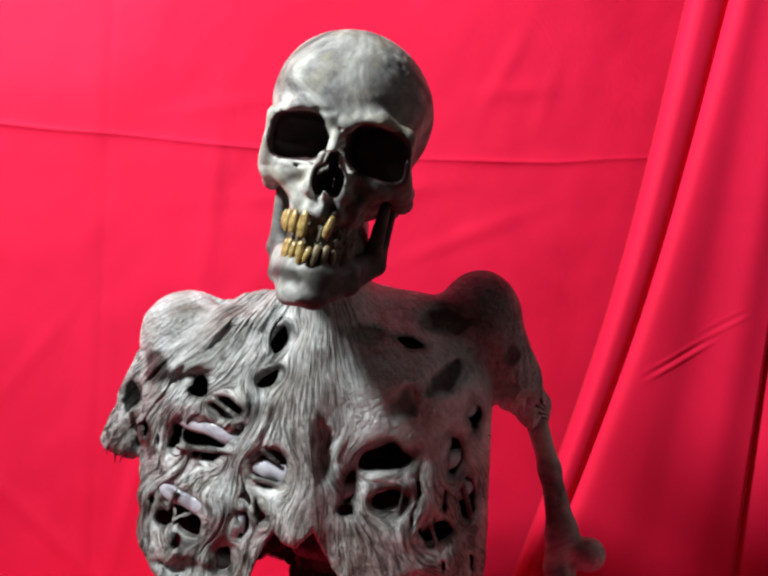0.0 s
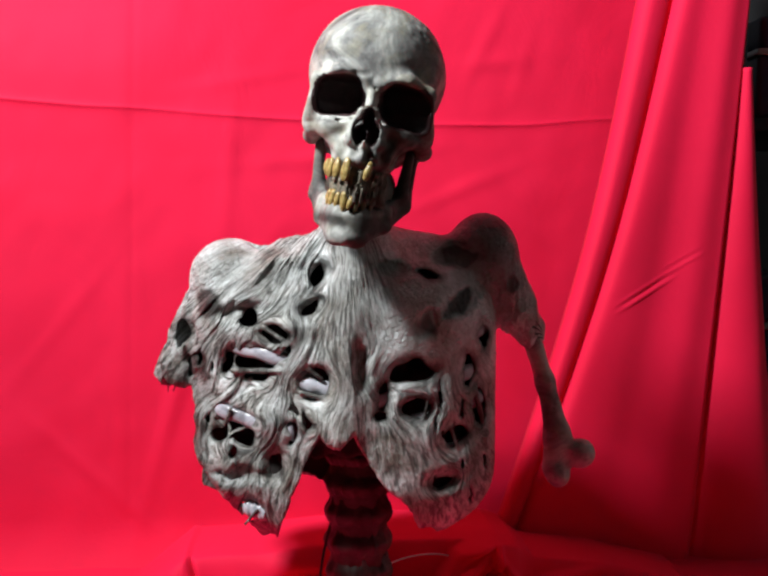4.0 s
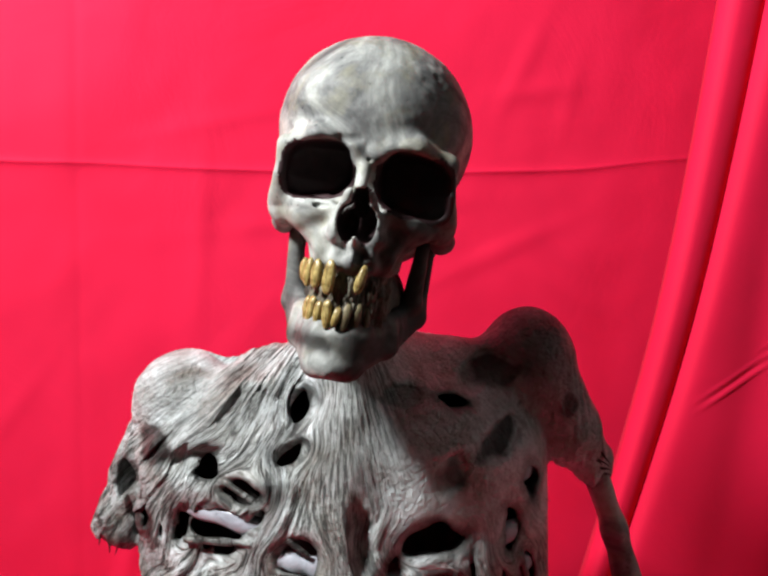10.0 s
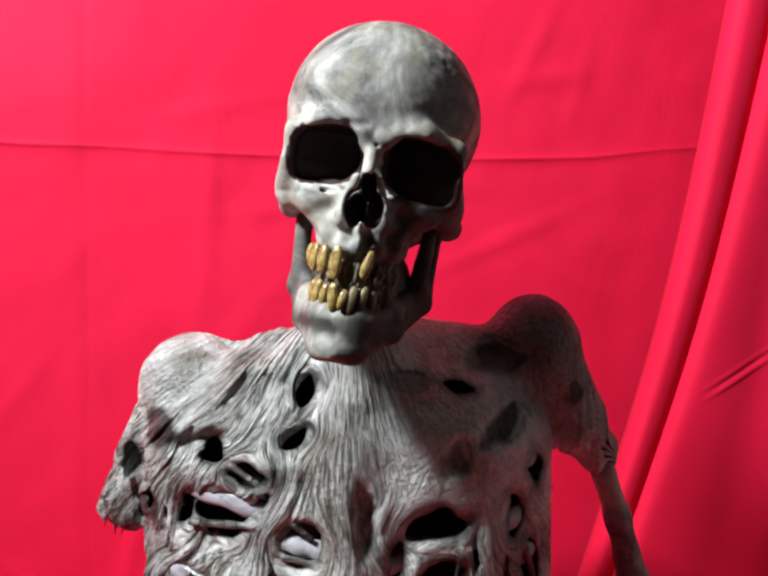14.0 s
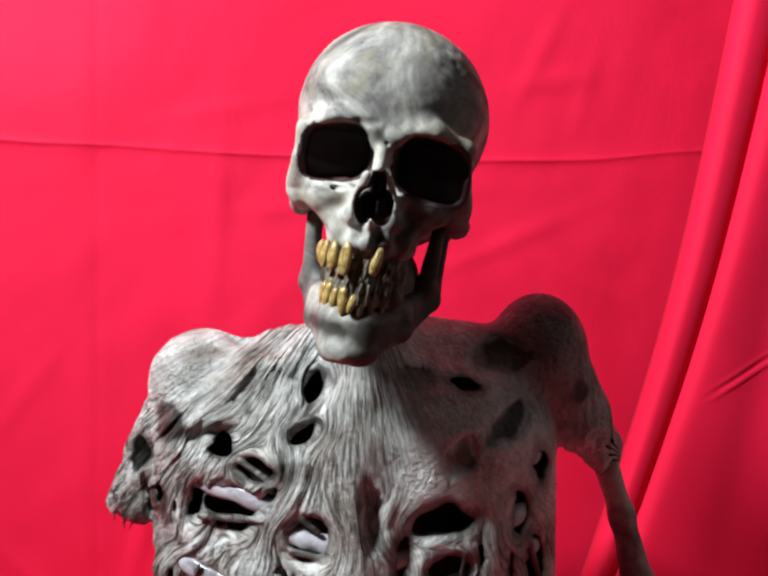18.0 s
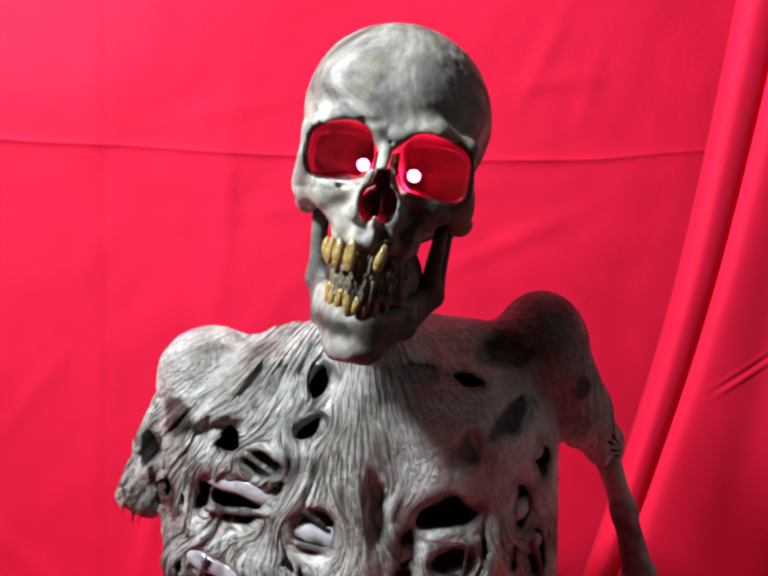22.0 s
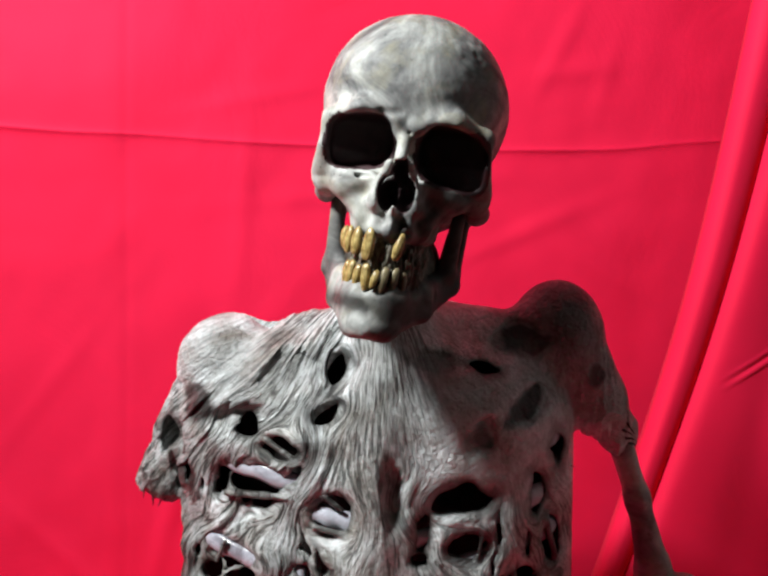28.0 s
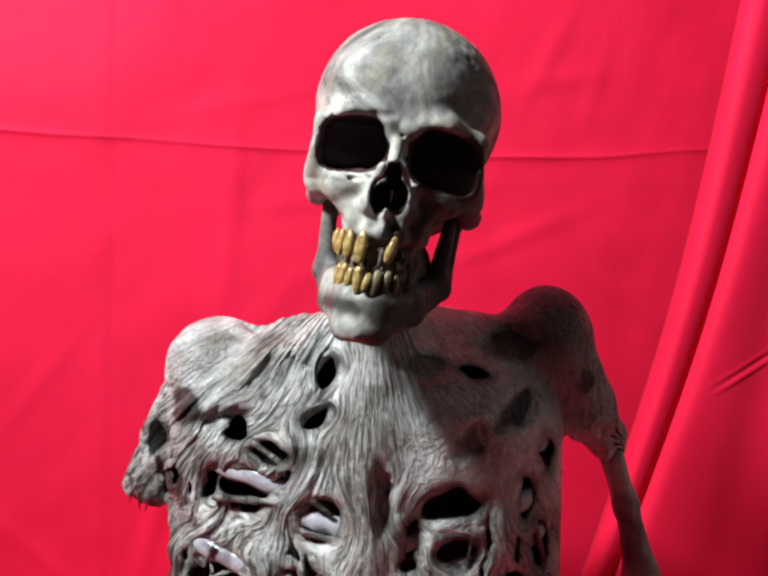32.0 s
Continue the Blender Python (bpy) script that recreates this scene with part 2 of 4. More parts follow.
def carve(field, low, high, step, name, scale=1.0, shift=(0, 0, 0), room=1.6):
    """Fills a grid with the field where it is near zero, and skins it."""
    k = 6
    nb = [int(math.ceil((high[i] - low[i]) / step / k)) + 1 for i in range(3)]
    axes = [low[i] + (np.arange(nb[i]) * k + (k - 1) / 2) * step for i in range(3)]
    cx, cy, cz = (a.ravel().astype(np.float32) for a in np.meshgrid(*axes, indexing="ij"))
    coarse = field(cx, cy, cz).reshape(nb)
    d = np.where(coarse < 0, -1.0, 1.0).astype(np.float32)
    for ax in range(3):
        d = np.repeat(d, k, axis=ax)
    keep = np.argwhere(np.abs(coarse) < room * step * k * 0.87)
    off = np.argwhere(np.ones((k, k, k)))
    for i in range(0, len(keep), 1500):
        ids = (keep[i:i + 1500, None, :] * k + off[None]).reshape(-1, 3)
        pt = (np.array(low) + ids * step).astype(np.float32)
        d[ids[:, 0], ids[:, 1], ids[:, 2]] = field(pt[:, 0].copy(), pt[:, 1].copy(), pt[:, 2].copy())
    return skin(d, low, step, name, scale, shift)


def skin(d, low, step, name, scale=1.0, shift=(0, 0, 0)):
    """The zero surface of the field d as a smooth mesh."""
    inside = d < 0
    n = [s - 1 for s in d.shape]
    total = np.zeros(n, np.int8)
    for a in (0, 1):
        for b in (0, 1):
            for c in (0, 1):
                total += inside[a:a + n[0], b:b + n[1], c:c + n[2]]
    cells = np.argwhere((total > 0) & (total < 8))
    index = np.full(n, -1, np.int32)
    index[cells[:, 0], cells[:, 1], cells[:, 2]] = np.arange(len(cells))
    acc, cnt = np.zeros((len(cells), 3)), np.zeros((len(cells), 1))
    corners = [(a, b, c) for a in (0, 1) for b in (0, 1) for c in (0, 1)]
    val = {c: d[cells[:, 0] + c[0], cells[:, 1] + c[1], cells[:, 2] + c[2]].astype(np.float64) for c in corners}
    for c in corners:
        for ax in range(3):
            if c[ax]:
                continue
            e = list(c)
            e[ax] = 1
            va, vb = val[c], val[tuple(e)]
            hit = (va < 0) != (vb < 0)
            t = np.where(hit, va / np.where(hit, va - vb, 1), 0)
            pt = np.tile(np.array(c, float), (len(cells), 1))
            pt[:, ax] += t
            acc += pt * hit[:, None]
            cnt += hit[:, None]
    verts = (cells + acc / np.maximum(cnt, 1)) * step + np.array(low)
    quads = []
    for ax in range(3):
        o1, o2 = [(1, 2), (2, 0), (0, 1)][ax]
        sl0, sl1 = [slice(None)] * 3, [slice(None)] * 3
        sl0[ax], sl1[ax] = slice(0, -1), slice(1, None)
        s0, s1 = inside[tuple(sl0)], inside[tuple(sl1)]
        e = np.argwhere(s0 != s1)
        ok = (e[:, o1] > 0) & (e[:, o2] > 0) & (e[:, o1] < n[o1]) & (e[:, o2] < n[o2]) & (e[:, ax] < n[ax])
        e = e[ok]
        flip = s0[e[:, 0], e[:, 1], e[:, 2]]
        ids = []
        for da, db in ((0, 0), (1, 0), (1, 1), (0, 1)):
            q = e.copy()
            q[:, o1] -= da
            q[:, o2] -= db
            ids.append(index[q[:, 0], q[:, 1], q[:, 2]])
        f = np.stack(ids, 1)
        f = np.where(flip[:, None], f, f[:, ::-1])
        quads.append(f)
    faces = np.concatenate(quads)
    me = bpy.data.meshes.new(name)
    me.from_pydata(((verts - np.array(shift)) * scale).tolist(), [], faces.tolist())
    me.polygons.foreach_set("use_smooth", np.ones(len(faces), bool))
    me.update()
    return me, verts, faces


def mesh_part(name, me, mats, parent=None, label=""):
    ob = new(name, me)
    for m in mats if isinstance(mats, (list, tuple)) else [mats]:
        if m.name not in me.materials:
            me.materials.append(m)
    ob.parent = parent
    if label:
        ob["label"] = label
    return ob


def part(name, bm, mat, parent=None, label="", smooth=True):
    me = bpy.data.meshes.new(name)
    bm.to_mesh(me)
    bm.free()
    me.polygons.foreach_set("use_smooth", np.full(len(me.polygons), smooth))
    return mesh_part(name, me, mat, parent, label)


def box(bm, c, half, bevel=0.0):
    r = bmesh.ops.create_cube(bm, size=2.0, matrix=Matrix.Translation(c) @ Matrix.Diagonal((*half, 1)))
    if bevel:
        edges = list({e for v in r["verts"] for e in v.link_edges})
        bmesh.ops.bevel(bm, geom=edges, offset=bevel, segments=2, affect="EDGES", profile=0.5)
    return bm


def sheet(name, xs, zs, field, mat, parent=None, thick=0.0):
    """A cloth from a grid of two parameters; field gives x, y, z arrays."""
    u, v = np.meshgrid(xs, zs, indexing="ij")
    x, y, z = field(u, v)
    n, m = u.shape
    pts = np.stack([x, y, z], -1).reshape(-1, 3)
    i = np.arange(n * m).reshape(n, m)
    f = np.stack([i[:-1, :-1], i[1:, :-1], i[1:, 1:], i[:-1, 1:]], -1).reshape(-1, 4)
    me = bpy.data.meshes.new(name)
    me.from_pydata(pts.tolist(), [], f.tolist())
    me.polygons.foreach_set("use_smooth", np.ones(len(f), bool))
    ob = mesh_part(name, me, mat, parent)
    if thick:
        s = ob.modifiers.new("thickness", "SOLIDIFY")
        s.thickness, s.offset = thick, 1
    return ob


def bell(a, c, w):
    return np.exp(-((a - c) / w) ** 2)


# ---- room ----
def slab(name, low, high, mat, label):
    bm = bmesh.new()
    c = [(a + b) / 2 for a, b in zip(low, high)]
    box(bm, c, [(b - a) / 2 for a, b in zip(low, high)])
    return tagged(part(name, bm, mat, None, "", False), label, name.split("_")[0], "", "structure")


slab("floor", (-2.4, -2.2, -0.1), (2.0, 2.1, 0.0), FLOOR, "brown floor boards of the dim room")
slab("ceiling", (-2.4, -2.2, 3.0), (2.0, 2.1, 3.1), WALL, "plain grey painted ceiling of the room")
slab("wall_north", (-2.4, 2.1, 0.0), (2.0, 2.2, 3.0), DARK_WALL, "dark grey wall behind the red backdrop")
slab("wall_south", (-2.4, -2.3, 0.0), (2.0, -2.2, 3.0), WALL, "grey wall behind the camera")
slab("wall_east", (2.0, -2.3, 0.0), (2.1, 2.2, 3.0), WALL, "grey wall beside the equipment rack")
slab("wall_west", (-2.5, -2.3, 0.0), (-2.4, 2.2, 3.0), WALL, "grey wall on the side of the monitor")


# ---- red cloth backdrop ----
def seam_height(x):
    return 1.3805 + 0.078 * np.minimum(x - 0.05, 0) ** 2 + 0.10 * np.maximum(x - 0.05, 0) ** 2


def backdrop(u, v):
    flat = u * 0
    y = 1.352 + 0.010 * np.sin(u * 6 + 0.6 * v) + 0.014 * lattice(u * 2.5, v * 2 + 5, flat + 0.5)
    y = y + 0.25 * np.maximum(u - 0.03, 0) ** 2
    s = v - seam_height(u) - 0.003 * lattice(u * 9, flat, flat + 2)
    y = y - np.where(s > 0, 0.0022 * np.exp(-s / 0.005) + 0.0008 * np.exp(-s / 0.03), 0.0030 * np.exp(s / 0.004)) * (0.75 + 0.35 * lattice(u * 6, flat, flat))
    y = y + 0.0005 * bell(u, -0.385 + 0.02 * v, 0.006) - 0.0005 * bell(u, -0.40 + 0.02 * v, 0.02)
    y = y + 0.0022 * lattice(u * 11, v * 9, flat + 3) + 0.0007 * lattice(u * 30, v * 25, flat + 8)
    for cx, cz, ang, ln, dp in ((0.16, 1.50, 1.1, 0.07, 0.0015), (0.22, 1.47, 1.3, 0.06, 0.0012), (-0.20, 1.44, 0.2, 0.10, 0.001), (0.18, 1.475, 0.1, 0.05, 0.0016),
                                (-0.05, 1.33, 0.1, 0.14, 0.002), (-0.45, 1.10, 0.9, 0.12, 0.001), (-0.30, 0.98, 1.3, 0.16, 0.003), (0.12, 1.28, 0.4, 0.09, 0.002),
                                (0.20, 1.24, 2.6, 0.07, 0.002), (-0.42, 0.86, 2.4, 0.15, 0.002), (-0.22, 1.32, 1.5, 0.10, 0.0015)):
        a = (u - cx) * math.cos(ang) + (v - cz) * math.sin(ang)
        b = -(u - cx) * math.sin(ang) + (v - cz) * math.cos(ang)
        y = y - dp * bell(a, 0, ln) * bell(b, 0, 0.012)
    y = y - 0.05 * np.clip((0.80 - v) / 0.12, 0, 1) ** 2
    return u, y, v


tagged(sheet("red_backdrop", np.linspace(-0.95, 0.55, 380), np.concatenate([np.linspace(0.70, 1.36, 150), np.linspace(1.3605, 1.45, 120), np.linspace(1.453, 1.95, 100)]), backdrop, RED_CLOTH, None, 0.002),
       "red cotton backdrop cloth with a horizontal fold crease", "cloth")


def drape_edge(z):
    return 0.172 + 0.268 * (z - 0.763) + 0.02 * np.sin((z - 0.763) * 4.0)


def drape_end(z):
    return 0.468 + 0.088 * (z - 0.68)


def drape(u, v):
    left, end = drape_edge(v), drape_end(v)
    x = left + u * (end - left)
    a, k = x - left, np.clip((v - 0.76) / 0.75, 0, 1.3)
    tube = 0.026 + 0.020 * k
    turn = np.clip(a / tube, 0, 1) ** 0.75
    arc = np.sqrt(np.clip(1 - (2 * turn - 1) ** 2, 0, 1))
    y = 1.335 - 0.030 * np.where(turn < 0.5, arc, 0.55 + 0.45 * arc)
    b = np.maximum(a - tube, 0)
    y = y - np.where(a > tube, 0.026 * (1 - np.exp(-b / 0.006)) * (0.75 + 0.25 * k), 0)
    y = y + 0.003 * bell(u, 0.55, 0.12) - 0.004 * bell(u, 0.80, 0.10) + 0.02 * np.clip((u - 0.95) / 0.05, 0, 1) ** 2
    for cx, cz, ln, dp in ((0.392, 1.126, 0.045, 0.0013), (0.45, 1.172, 0.03, 0.0006)):
        p = (x - cx) * math.cos(0.54) + (v - cz) * math.sin(0.54)
        q = -(x - cx) * math.sin(0.54) + (v - cz) * math.cos(0.54)
        y = y - dp * np.exp(-(p / ln) ** 4) * (bell(q, 0, 0.0028) + 0.5 * bell(q, 0.011, 0.0026) - 0.5 * bell(q, 0.0055, 0.003))
    y = y + 0.002 * lattice(x * 14, v * 5, x * 0 + 2) + 0.0025 * lattice(x * 4, v * 3, x * 0 + 6)
    return x, y, v


tagged(sheet("red_drape", np.linspace(0.0, 1.0, 260), np.concatenate([np.linspace(0.70, 1.06, 70), np.linspace(1.062, 1.20, 110), np.linspace(1.205, 1.95, 140)]), drape, RED_CLOTH, None, 0.002),
       "red cloth drape gathered in long diagonal folds", "cloth")


def drape_tail(u, v):
    left = drape_end(v) - 0.010
    right = left + 0.026 + np.maximum(1.47 - v, 0) * 0.22
    x = left + u * (right - left)
    y = 1.345 - 0.055 * np.sin(np.pi * np.clip(u * 0.8 + 0.1, 0, 1)) ** 0.6 + 0.05 * bell(u, 1.0, 0.2) + 0.004 * lattice(x * 16, v * 5, x * 0 + 4)
    return x, y, v


tagged(sheet("red_drape_tail", np.linspace(0.0, 1.0, 60), np.linspace(0.70, 1.46, 120), drape_tail, RED_CLOTH, None, 0.002),
       "narrow red cloth tail hanging behind the drape", "cloth")


def table_cover(u, v):
    flat = u * 0
    z = 0.722 + 0.004 * np.maximum(lattice(u * 12, v * 12, flat + 1), -0.3) + 0.006 * bell(v, 1.12 + 0.1 * u, 0.012) * bell(u, 0.25, 0.12)
    return u, v, z + 0.002


tagged(sheet("table_cloth", np.linspace(-0.75, 0.62, 240), np.linspace(0.75, 1.36, 110), table_cover, RED_CLOTH, None, 0.002),
       "red cloth spread over the table top", "cloth")


def bundle(u, w):
    """Cloth heaped up behind the spine: a front that rises, then a top that runs back to the backdrop."""
    flat = u * 0
    rise = np.interp(u, (-0.36, -0.345, -0.272, -0.262, -0.18, -0.06, 0.06, 0.15, 0.175, 0.20, 0.30, 0.42), (0.0, 0.002, 0.060, 0.058, 0.062, 0.074, 0.076, 0.077, 0.070, 0.050, 0.038, 0.010))
    front = np.clip(w / 0.62, 0, 1)
    back = np.clip((w - 0.62) / 0.38, 0, 1)
    z = 0.720 + rise * np.sin(front * math.pi / 2) - 0.004 * back + 0.006 * np.sin(back * math.pi)
    y = 1.185 + 0.016 * (1 - np.cos(front * math.pi / 2)) + 0.165 * back
    face = 1 - back
    # corner crease on one end, soft dents along the front
    y = y + 0.010 * face * bell(u, -0.262 + 0.33 * (0.77 - z), 0.0045)
    y = y - 0.012 * face * bell(u, -0.285 + 0.33 * (0.77 - z), 0.022)
    y = y - 0.008 * face * bell(u, -0.12, 0.035) * bell(z, 0.772, 0.016) + 0.006 * face * bell(u, -0.10, 0.03) * bell(z, 0.757, 0.006)
    # twisted knot
    side = np.interp(z, (0.70, 0.757, 0.787, 0.80), (0.050, 0.072, 0.093, 0.122))
    lump = 1 / (1 + np.exp(-(u - side) / 0.0025)) / (1 + np.exp((u - 0.178) / 0.006))
    y = y - 0.026 * lump * face
    for cx, cz, ang, ln, wd, h in ((0.147, 0.776, 1.45, 0.020, 0.0040, 0.016), (0.125, 0.793, 0.35, 0.022, 0.0040, 0.012), (0.112, 0.765, 0.75, 0.022, 0.0045, 0.013), (0.128, 0.745, 0.45, 0.024, 0.0045, 0.012),
                                   (0.100, 0.745, 1.2, 0.022, 0.0040, 0.010), (0.165, 0.760, 2.2, 0.024, 0.0045, 0.010), (0.135, 0.760, 0.5, 0.018, 0.0030, -0.012), (0.24, 0.745, 0.15, 0.05, 0.0050, 0.008)):
        a = (u - cx) * math.cos(ang) + (z - cz) * math.sin(ang)
        b = -(u - cx) * math.sin(ang) + (z - cz) * math.cos(ang)
        y = y - 1.5 * h * face * bell(a, 0, ln) * bell(b, 0, wd)
    y = y - 0.003 * face * lattice(u * 22, z * 30, flat + 3)
    return u, y, z + 0.002 * lattice(u * 18, y * 18, flat + 5)


tagged(sheet("heaped_cloth", np.linspace(-0.36, 0.42, 420), np.linspace(0, 1, 110), bundle, RED_CLOTH, None, 0.002),
       "red cloth heaped and twisted into a knot on the table", "cloth")


def table():
    root = tagged(new("table"), "plain wooden table hidden under red cloth", "table")
    root.location = (-0.05, 1.05, 0.0)
    bm = bmesh.new()
    part("tabletop", box(bm, (0, 0, 0.70), (0.72, 0.32, 0.018), 0.004), PINE, root)
    for sx in (-0.66, 0.66):
        for sy in (-0.27, 0.27):
            bm = bmesh.new()
            part("leg", box(bm, (sx, sy, 0.341), (0.025, 0.025, 0.341), 0.004), PINE, root)


table()

# ---- skeleton prop ----
BASE = Vector((-0.045, 1.075, 0.722))
prop = tagged(new("skeleton_prop"), "grey animated skeleton bust with dried flesh and red eye lights", "skeleton prop")
prop.location = BASE
HEAD = pose(-0.045, 0.873, 1.356, 0, 0, -6) @ pose(0, 0, 0, 0, 9, 0) @ pose(0, 0, 0, -2, 0, 0)
HEAD_LOCAL = Matrix.Translation(-BASE) @ HEAD


def attribute_values(me, name, values):
    a = me.attributes.new(name, "FLOAT", "POINT")
    a.data.foreach_set("value", np.asarray(values, np.float32))


def socket_field(x, y, z, sx, sz, rx, rz):
    sg = 1.0 if sx > 0 else -1.0
    q = ((np.abs(x - sx + 0.12 * sg * (y - 10)) / rx) ** 3 + (np.abs(z - sz + 0.14 * (x - sx) * sg) / rz) ** 3) ** (1 / 3)
    return np.maximum((q - 1 + np.clip((y - 10) / 26, 0, 1) ** 2 * 0.30) * 18, y - 34 + 0.012 * ((x - sx * 0.55) ** 2 + (z - sz) ** 2))


SOCKETS = ((-32.5, -8, 23.5, 18.5), (36, -12, 24.5, 20.5))


def nose_field(x, y, z):
    p, m = (x, y, z), (np.abs(x), y, z)
    return np.minimum(ball(m, (6.0, 6, -43), (8.5, 38, 13)), ball(p, (0.5, 4, -31), (7, 34, 14)))


def swept(x, y, z):
    """The depth before the face is swept back from its midline to the cheeks."""
    return y - 0.30 * (np.sqrt(x * x + 9) - 3) * np.clip((-16 - z) / 22, 0, 1) * np.clip((78 - y) / 50, 0, 1)


def skull_field(x, y, z):
    y = swept(x, y, z)
    p, m = (x, y, z), (np.abs(x), y, z)
    d = ball(p, (-1.5, 80, 28.5), (74.0, 86, 71.5))
    d = join(d, ball(p, (0, 42, 40), (60, 46, 50)), 16)
    d = join(d, ball(p, (0, 60, -20), (59, 44, 38)), 12)
    d = join(d, ball(m, (36, 46, -10), (29, 36, 27)), 10)
    # brow, outer rims, cheekbones, arches
    d = join(d, limb(m, (8, -2, 6), (34, -2.5, 11.5), 4.5, 4.5), 14)
    d = join(d, limb(m, (34, -2.5, 11.5), (57, 13, 6), 4.5, 5), 14)
    d = join(d, limb(m, (57, 14, 6), (60, 17, -30), 6, 7.5), 8)
    d = join(d, limb(m, (57, 18, -36), (40, 8, -39), 9, 7), 12)
    d = join(d, limb(m, (40, 8, -39), (22, 3, -35), 7, 5), 12)
    d = join(d, limb(m, (57, 24, -40), (60, 62, -46), 10, 8), 8)
    d = join(d, limb(m, (60, 62, -46), (60, 92, -34), 8, 8), 8)
    # upper jaw, nose bridge, skull base
    d = join(d, ball(p, (0, 34, -50), (35, 36, 34)), 11)
    d = join(d, limb(m, (39, 13, -44), (23, 9, -64), 6, 5.5), 14)
    d = join(d, ball(p, (0, 30, -71), (32, 33, 11)), 8)
    d = join(d, limb(p, (0, 1, 1), (0, -16, -23), 5.5, 4.2), 6)
    d = join(d, limb(m, (7.5, -6, -24), (16, -2, -52), 4, 5), 7)
    d = join(d, ball(p, (0, 92, -38), (52, 62, 34)), 12)
    d = join(d, limb(m, (52, 92, -40), (50, 90, -54), 11, 7), 8)
    # tooth root ridges
    d = d - 1.6 * bell(z, -67, 9) * (y < 30) * np.cos(np.arctan2(x, 34 - y) * 17)
    # sockets, nose opening, hollows
    for sk in SOCKETS:
        d = cut(d, socket_field(x, y, z, *sk), 4)
    d = cut(d, nose_field(x, y, z), 2.5)
    d = cut(d, limb(m, (19, 24, -20), (8, 22, -37), 6.5), 2)
    d = join(d, limb(p, (0, -3, -57), (0, -9, -54), 2.5, 1.8), 4)
    d = cut(d, ball(p, (6, -6, -66), (4, 9, 7)), 3)
    d = cut(d, ball(p, (12, -4, -73), (4.5, 7, 5)), 2)
    d = cut(d, ball(m, (78, 44, -8), (8, 26, 24)), 14)
    d = cut(d, ball(m, (47, 48, -74), (11, 36, 18)), 7)
    d = cut(d, ball(p, (0, 62, -92), (26, 50, 24)), 8)
    # worn surface, pitted crown, brow crack
    d = d + 0.3 * lattice(x / 11, y / 11, z / 11) + 0.25 * lattice(x / 4, y / 4, z / 4)
    pit = bell(x, 42, 13) * bell(z, 64, 13) + 0.35 * bell(x, 8, 10) * bell(z, 84, 8)
    d = d + 1.5 * pit * np.maximum(lattice(x / 5, y / 5, z / 5 + 9), 0)
    d = cut(d, limb(p, (-19, -8, 12.5), (-6, -9, 13.5), 2.6), 2)
    d = cut(d, limb(p, (2, -7, 1), (3, -6, 0), 1.5), 1)
    d = cut(d, limb(p, (-51, 13, -33), (-38, 6, -35), 1.8), 2)
    d = cut(d, limb(p, (-38, 5, -36), (-22, -2, -33), 2.0), 2)
    d = cut(d, limb(p, (-10, -9, -2), (-14, -5, -18), 1.6), 2)
    d = cut(d, limb(m, (59, 18, -40), (47, 15, -52), 1.6), 2)
    d = cut(d, limb(p, (-58, 12, 14), (-62, 30, 2), 1.4), 3)
    return d


def skull():
    me, v, f = carve(skull_field, (-80, -22, -104), (80, 172, 106), 1.5, "skull", 0.001)
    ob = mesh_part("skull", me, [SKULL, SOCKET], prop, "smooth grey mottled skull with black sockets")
    c = v[f].mean(1)
    x, y, z = c.T
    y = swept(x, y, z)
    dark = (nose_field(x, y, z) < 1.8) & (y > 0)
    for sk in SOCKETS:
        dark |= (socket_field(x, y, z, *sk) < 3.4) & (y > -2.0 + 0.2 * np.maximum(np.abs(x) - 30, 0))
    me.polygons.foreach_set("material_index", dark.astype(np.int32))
    x, y, z = v.T
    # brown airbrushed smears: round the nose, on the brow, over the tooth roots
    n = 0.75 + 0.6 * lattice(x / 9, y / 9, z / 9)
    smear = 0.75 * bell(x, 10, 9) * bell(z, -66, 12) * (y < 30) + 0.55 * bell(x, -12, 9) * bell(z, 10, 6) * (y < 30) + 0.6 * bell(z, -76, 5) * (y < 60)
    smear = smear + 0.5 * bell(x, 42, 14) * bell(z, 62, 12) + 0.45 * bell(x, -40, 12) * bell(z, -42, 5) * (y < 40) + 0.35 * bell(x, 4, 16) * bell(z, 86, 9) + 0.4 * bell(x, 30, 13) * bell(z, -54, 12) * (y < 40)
    # shade on the +x side of the face, painted in as dark colour
    cheek_shade = np.clip((x - 9 - 0.12 * (z + 50)) / 12, 0, 1) * np.clip((-20 - z) / 14, 0, 1) * np.clip((70 - y) / 30, 0, 1)
    attribute_values(me, "stain_shade", np.clip(np.maximum(smear, 0.72 * cheek_shade) * n, 0, 0.85))
    ob.matrix_basis = HEAD_LOCAL
    return ob


HINGE = Vector((0.0, 0.078, -0.040))
JAW_REST = HEAD_LOCAL @ Matrix.Translation(HINGE) @ pose(0, 0, 0, 0, 0, -5)


